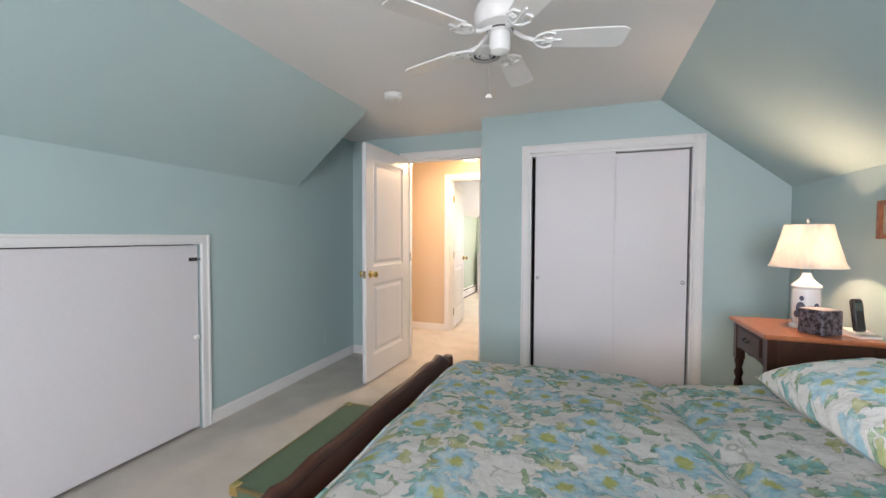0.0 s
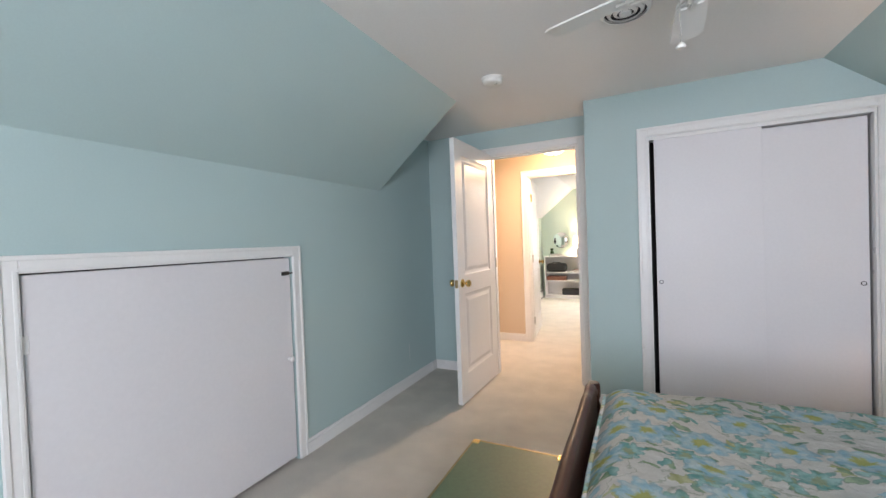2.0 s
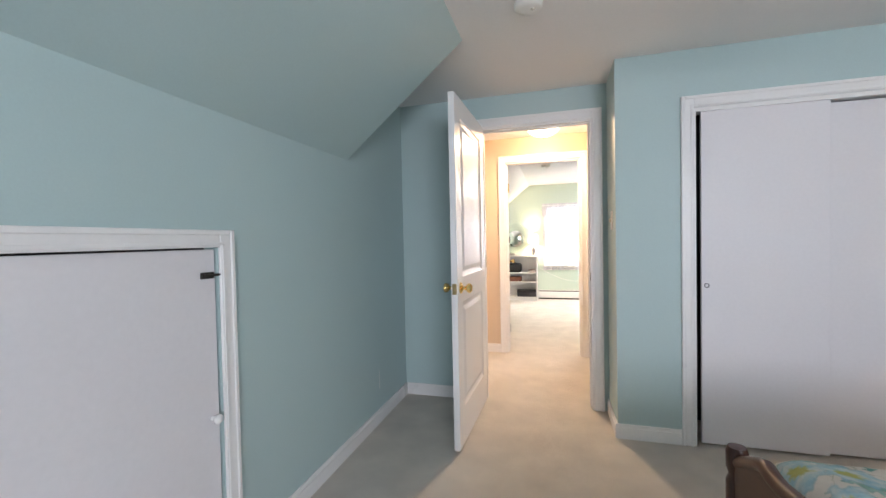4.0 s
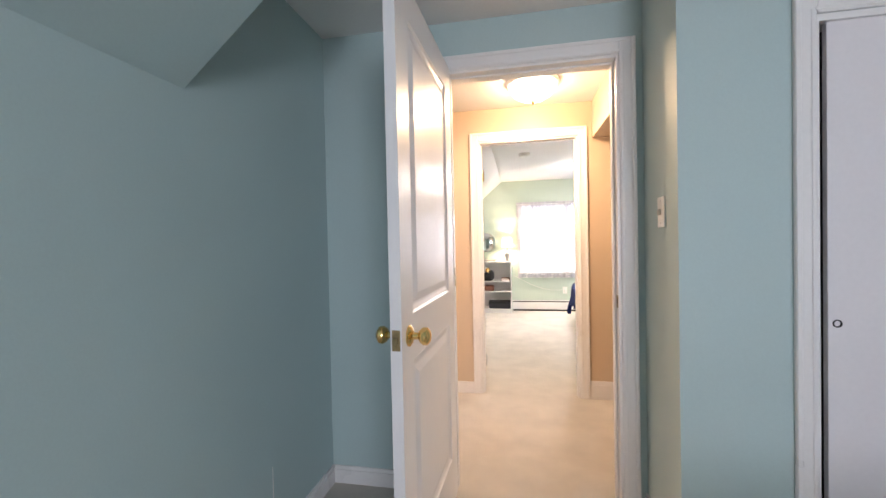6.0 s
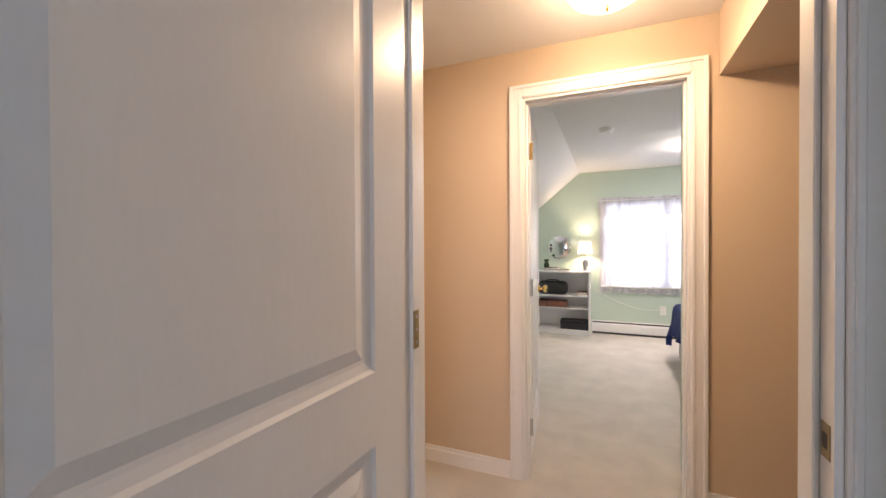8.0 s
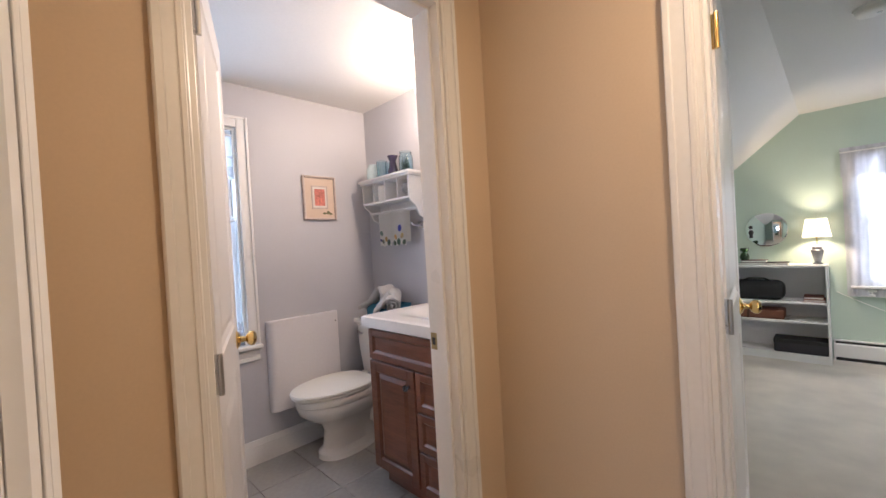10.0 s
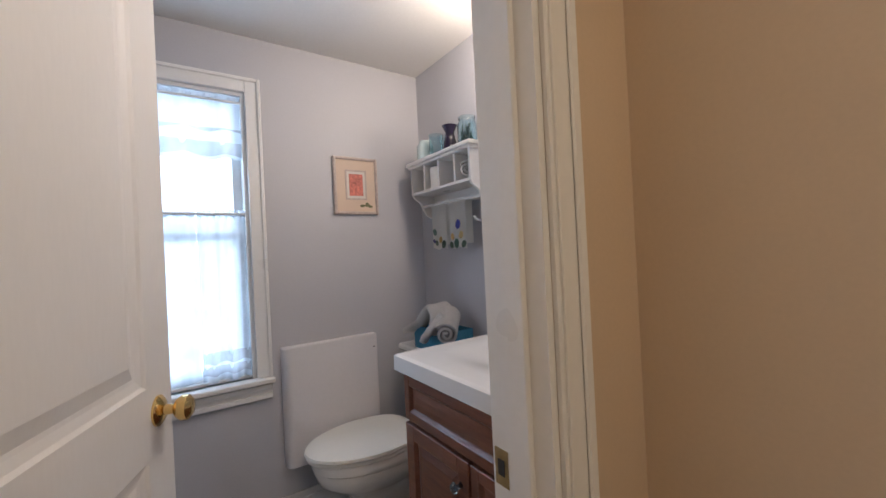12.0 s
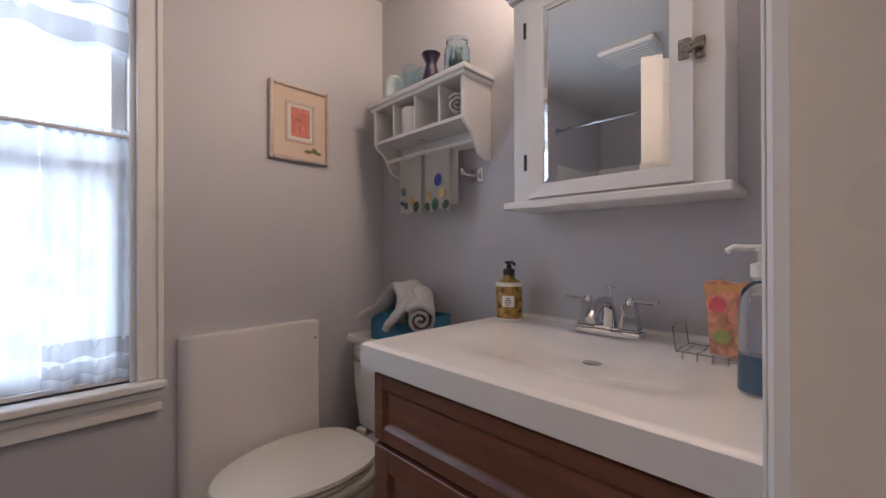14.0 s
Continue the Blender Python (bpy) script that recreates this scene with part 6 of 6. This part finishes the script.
# ---- bathroom: toilet with bin and towels ----
TX = -3.322
to = thing("toilet", pose(TX, 5.20, 0), "white porcelain toilet with the lid closed", "toilet")
def oval(a0, a1, b, z, n=40, cy=0.0):
    out = []
    for i in range(n):
        t_ = 2 * math.pi * i / n
        c, s = math.cos(t_), math.sin(t_)
        out.append((b * math.copysign(abs(c) ** 0.9, c), cy + (a1 if s > 0 else a0) * s, z))
    return out
def lid_oval(a0, a1, b, z, n=48):
    """A seat lid outline: long round front, square-cornered straight back narrowing to the hinges."""
    out = []
    for i in range(n):
        t_ = 2 * math.pi * i / n
        c, s = math.cos(t_), math.sin(t_)
        if s > 0:
            c, s = math.copysign(abs(c) ** 0.55, c), abs(s) ** 0.42
        out.append((b * c * (1 - 0.30 * max(0.0, s) ** 2), (a1 if s > 0 else a0) * s, z))
    return out
def loft(rings, bm=None, cap=True):
    bm = bm or bmesh.new()
    vs = [[bm.verts.new(p) for p in r] for r in rings]
    n = len(vs[0])
    for p, q_ in zip(vs, vs[1:]):
        for i in range(n):
            bm.faces.new((p[i], p[(i + 1) % n], q_[(i + 1) % n], q_[i]))
    if cap:
        bm.faces.new(vs[0]), bm.faces.new(vs[-1])
    bmesh.ops.recalc_face_normals(bm, faces=bm.faces)
    return bm
part("bowl", loft([oval(0.15, 0.24, 0.112, 0.0), oval(0.148, 0.24, 0.110, 0.030), oval(0.12, 0.24, 0.078, 0.055), oval(0.105, 0.24, 0.066, 0.15), oval(0.125, 0.25, 0.085, 0.205), oval(0.20, 0.25, 0.140, 0.245), oval(0.248, 0.26, 0.170, 0.285), oval(0.262, 0.26, 0.180, 0.325), oval(0.258, 0.26, 0.177, 0.338), oval(0.270, 0.26, 0.184, 0.346), oval(0.272, 0.26, 0.185, 0.372), oval(0.264, 0.255, 0.178, 0.382)]), CERAMIC, to, "", True)
part("seat", loft([lid_oval(0.286, 0.192, 0.182, 0.384), lid_oval(0.292, 0.196, 0.187, 0.390), lid_oval(0.288, 0.194, 0.184, 0.400)]), PLASTIC, to, "", True)
part("lid", loft([lid_oval(0.292, 0.196, 0.186, 0.403), lid_oval(0.298, 0.200, 0.192, 0.408), lid_oval(0.294, 0.198, 0.189, 0.418), lid_oval(0.25, 0.17, 0.15, 0.424), lid_oval(0.05, 0.05, 0.04, 0.426)]), PLASTIC, to, "", True)
for s in (-1, 1):
    part("hinge_cap", boxes((s * 0.07 - 0.018, 0.222, 0.384, s * 0.07 + 0.018, 0.250, 0.412), bevel=0.005), PLASTIC, to)
part("bowl_back", boxes((-0.10, 0.18, 0.10, 0.10, 0.44, 0.375), bevel=0.03), CERAMIC, to)
tkb = bmesh.new()
n_ = [(-0.190, 0.275), (0.190, 0.275), (0.190, 0.470), (-0.190, 0.470)]
loft([[(x * 0.86, 0.372 + (y - 0.372) * 0.92, 0.375) for x, y in n_], [(x, y, 0.55) for x, y in n_], [(x * 1.03, y, 0.715) for x, y in n_]], tkb)
bmesh.ops.bevel(tkb, geom=tkb.edges[:], offset=0.014, segments=2, affect="EDGES")
part("tank", tkb, CERAMIC, to, "", True)
part("tank_lid", boxes((-0.208, 0.255, 0.715, 0.208, 0.472, 0.748), bevel=0.009), CERAMIC, to)
part("flush_lever", boxes((-0.175, 0.256, 0.645, -0.105, 0.266, 0.658), (-0.182, 0.262, 0.640, -0.158, 0.276, 0.664), bevel=0.003), CHROME, to, "chrome flush lever")
bi = thing("fabric_bin", pose(-3.245, 5.555, 0.748), "blue cloth bin on the toilet tank", "bin")
bb = bmesh.new()
for x0, y0, x1, y1 in ((-0.145, -0.075, 0.145, -0.069), (-0.145, 0.069, 0.145, 0.075), (-0.145, -0.069, -0.139, 0.069), (0.139, -0.069, 0.145, 0.069)):
    box(bb, x0, y0, 0, x1, y1, 0.105, 0.002)
box(bb, -0.139, -0.069, 0, 0.139, 0.069, 0.006)
part("body", bb, BLUEC, bi)
part("rim_binding", tube([(-0.142, -0.072, 0.105), (0.142, -0.072, 0.105), (0.142, 0.072, 0.105), (-0.142, 0.072, 0.105)], 0.005, 6, closed=True), BLUEC, bi, "", True)
part("side_tab", boxes((0.146, -0.03, 0.055, 0.152, 0.03, 0.09), bevel=0.002), BLUEC, bi, "cloth handle tab")
towel_roll("bath_towel", pose(-3.135, 5.515, 0.885, 0, 14, -42), 0.056, 0.20, "grey bath towel rolled up in the blue bin", 2.4)
ft = thing("bath_towel", pose(-3.245, 5.545, 0.748), "grey bath towel folded over the edge of the blue bin", "towel")


def drape(points, width, thick, seed):
    """A thick folded cloth that follows points in the x-z plane, with a soft uneven width along y."""
    n = 40
    pts = [Vector((x, z)) for x, z in points]
    def at_(u):
        f = min(u, 0.9999) * (len(pts) - 1)
        k = int(f)
        e = f - k
        e = e * e * (3 - 2 * e) * 0.5 + e * 0.5
        return pts[k].lerp(pts[k + 1], e)
    rings = []
    for i in range(n + 1):
        u = i / n
        c, d = at_(u), (at_(min(1, u + 0.04)) - at_(max(0, u - 0.04))).normalized()
        w = width / 2 * (1 + 0.12 * math.sin(u * 7 + seed)) * (1 if 0 < i < n else 0.8)
        ring = []
        for k in range(20):
            a = 2 * math.pi * k / 20
            y = w * math.copysign(abs(math.cos(a)) ** 0.6, math.cos(a))
            o = thick / 2 * math.copysign(abs(math.sin(a)) ** 0.7, math.sin(a)) + 0.005 * noise.noise(Vector((u * 9, y * 40, seed))) + 0.004 * math.sin(y * 55 + seed + 3 * u)
            ring.append((c[0] - d[1] * o, y, c[1] + d[0] * o))
        rings.append(ring)
    return loft(rings)


part("folded_cloth", drape([(0.030, 0.09), (0.045, 0.185), (0.010, 0.215), (-0.035, 0.185), (-0.085, 0.130), (-0.135, 0.112), (-0.163, 0.090), (-0.160, 0.075)], 0.135, 0.034, 1.0), TOWEL, ft, "", True, pose(0.010, -0.030, 0, 0, 0, 10))
part("front_fold", drape([(0.055, 0.20), (0.040, 0.185), (0.005, 0.140), (-0.030, 0.100), (-0.045, 0.075)], 0.105, 0.030, 4.0), TOWEL, ft, "", True, pose(0.060, -0.085, -0.010, 0, 0, 48))

# ---- bathroom: tub, rod and ceiling fan seen in the mirror ----
tub = thing("bathtub", pose(BX, 3.02, 0), "white alcove bathtub with plain surround walls", "bathtub")
TBW = -2.115 - BX
part("apron", boxes((0.002, 0.74, 0, TBW - 0.002, 0.77, 0.40), bevel=0.004), CERAMIC, tub)
part("rim", boxes((0.002, 0.0, 0.37, TBW - 0.002, 0.09, 0.41), (0.002, 0.66, 0.37, TBW - 0.002, 0.74, 0.41), (0.002, 0.09, 0.37, 0.10, 0.66, 0.41), (TBW - 0.10, 0.09, 0.37, TBW - 0.002, 0.66, 0.41), bevel=0.006), CERAMIC, tub)
part("basin", boxes((0.10, 0.09, 0.08, TBW - 0.10, 0.66, 0.10)), CERAMIC, tub)
part("surround", boxes((0.004, 0.004, 0.41, TBW - 0.004, 0.010, 1.72), (0.004, 0.010, 0.41, 0.010, 0.76, 1.72), (TBW - 0.010, 0.010, 0.41, TBW - 0.004, 0.76, 1.72)), CERAMIC, tub, "white wall surround")
sr = thing("shower_rod", pose(BX, 3.78, 1.97), "chrome shower curtain rod over the tub", "shower rod")
part("rod", tube([(0.0, 0, 0), (TBW, 0, 0)], 0.0125, 12), CHROME, sr, "", True)
for x, a in ((0.0, 90), (TBW, -90)):
    part("flange", lathe([(0, 0), (0.032, 0), (0.030, 0.010), (0.016, 0.018), (0, 0.018)], 20), CHROME, sr, "", True, pose(x, 0, 0, 0, a, 0))
ev = thing("exhaust_fan", pose(-2.93, 4.08, ZC), "white square exhaust grille on the bathroom ceiling", "exhaust fan")
part("housing", boxes((-0.15, -0.15, -0.030, 0.15, 0.15, 0.0), bevel=0.012), FANW, ev)
for k in range(7):
    part("slat", boxes((-0.11, -0.105 + 0.033 * k, -0.036, 0.11, -0.092 + 0.033 * k, -0.030), bevel=0.002), FANW, ev)

# ---- outside ----
GRASS = grainy("lawn_grass", (0.06, 0.10, 0.03), 0.9, 0.5, 0.6, 0.5, 40, dist=0.03)
g = bmesh.new()
bmesh.ops.create_grid(g, x_segments=8, y_segments=8, size=400)
go = structure("ground", g, GRASS, "green lawn around the house", "ground")
go.location.z = -3.0
LEAF = grainy("green_leaves", (0.09, 0.15, 0.04), 0.6, 0.5, 3, 0, 60)
LEAF.node_tree.nodes["Principled BSDF"].inputs["Subsurface Weight"].default_value = 0.0
BARK = grainy("grey_bark", (0.12, 0.10, 0.08), 0.9, 0.4, 8, 0.8, 40, dist=0.02)


def tree(x, y, h, seed, label):
    t_ = thing("tree", pose(x, y, -3.0), label, "tree", "trees outside")
    rr = random.Random(seed)
    b = tube([(0, 0, 0), (0.1, 0.05, h * 0.3), (0.0, 0.1, h * 0.6), (0.1, 0, h * 0.9)], [0.22, 0.17, 0.11, 0.03], 10)
    tips = []
    for k in range(9):
        a, z = rr.uniform(0, 6.28), h * rr.uniform(0.3, 0.8)
        L = h * rr.uniform(0.2, 0.36)
        tip = (L * math.cos(a), L * math.sin(a), z + L * 0.5)
        tube([(0.05, 0.05, z), (tip[0] * 0.5, tip[1] * 0.5, z + L * 0.3), tip], [0.07, 0.045, 0.015], 7, b)
        tips.append(tip)
    part("trunk", b, BARK, t_, "", True)
    tips.append((0.1, 0, h * 0.92))
    cr_ = bmesh.new()
    for tip in tips:
        for _ in range(230):
            d = Vector((rr.gauss(0, 1), rr.gauss(0, 1), rr.gauss(0, 0.75))) * h * 0.085
            p = Vector(tip) + d
            s = rr.uniform(0.06, 0.13)
            m = Matrix.Translation(p) @ Euler((rr.uniform(0, 6.28), rr.uniform(0, 6.28), rr.uniform(0, 6.28))).to_matrix().to_4x4()
            cr_.faces.new([cr_.verts.new(m @ Vector(v)) for v in ((-s, 0, 0), (0, -s * 0.5, 0.01), (s, 0, 0), (0, s * 0.5, 0.01))])
    part("crown", cr_, LEAF, t_, "leafy crown")


tree(-9.5, 5.6, 7.5, 11, "leafy green garden tree beyond the bathroom window")
tree(-12.0, 3.2, 8.5, 12, "tall leafy green garden tree")
tree(-1.5, 19.0, 8.0, 13, "leafy green tree beyond the far bedroom window")
tree(3.0, 22.0, 9.0, 14, "tall leafy green tree behind the house")

# ---- bathroom floor tiles ----
tile_me = bpy.data.meshes.new("tile")
tbm = box(bmesh.new(), -0.148, -0.148, -0.008, 0.148, 0.148, 0.0, 0.002)
tbm.to_mesh(tile_me)
tbm.free()
tile_me.materials.append(TILE)
fl = bpy.data.objects["floor_bath_base"]
for i in range(5):
    for k in range(7):
        x, y = BX + 0.15 + 0.30 * i, 3.94 + 0.30 * k
        if x > -2.2 or y > 5.70:
            continue
        tl_ = new("tile", tile_me)
        tl_.parent = fl
        tl_.location = (x, y, 0.0)
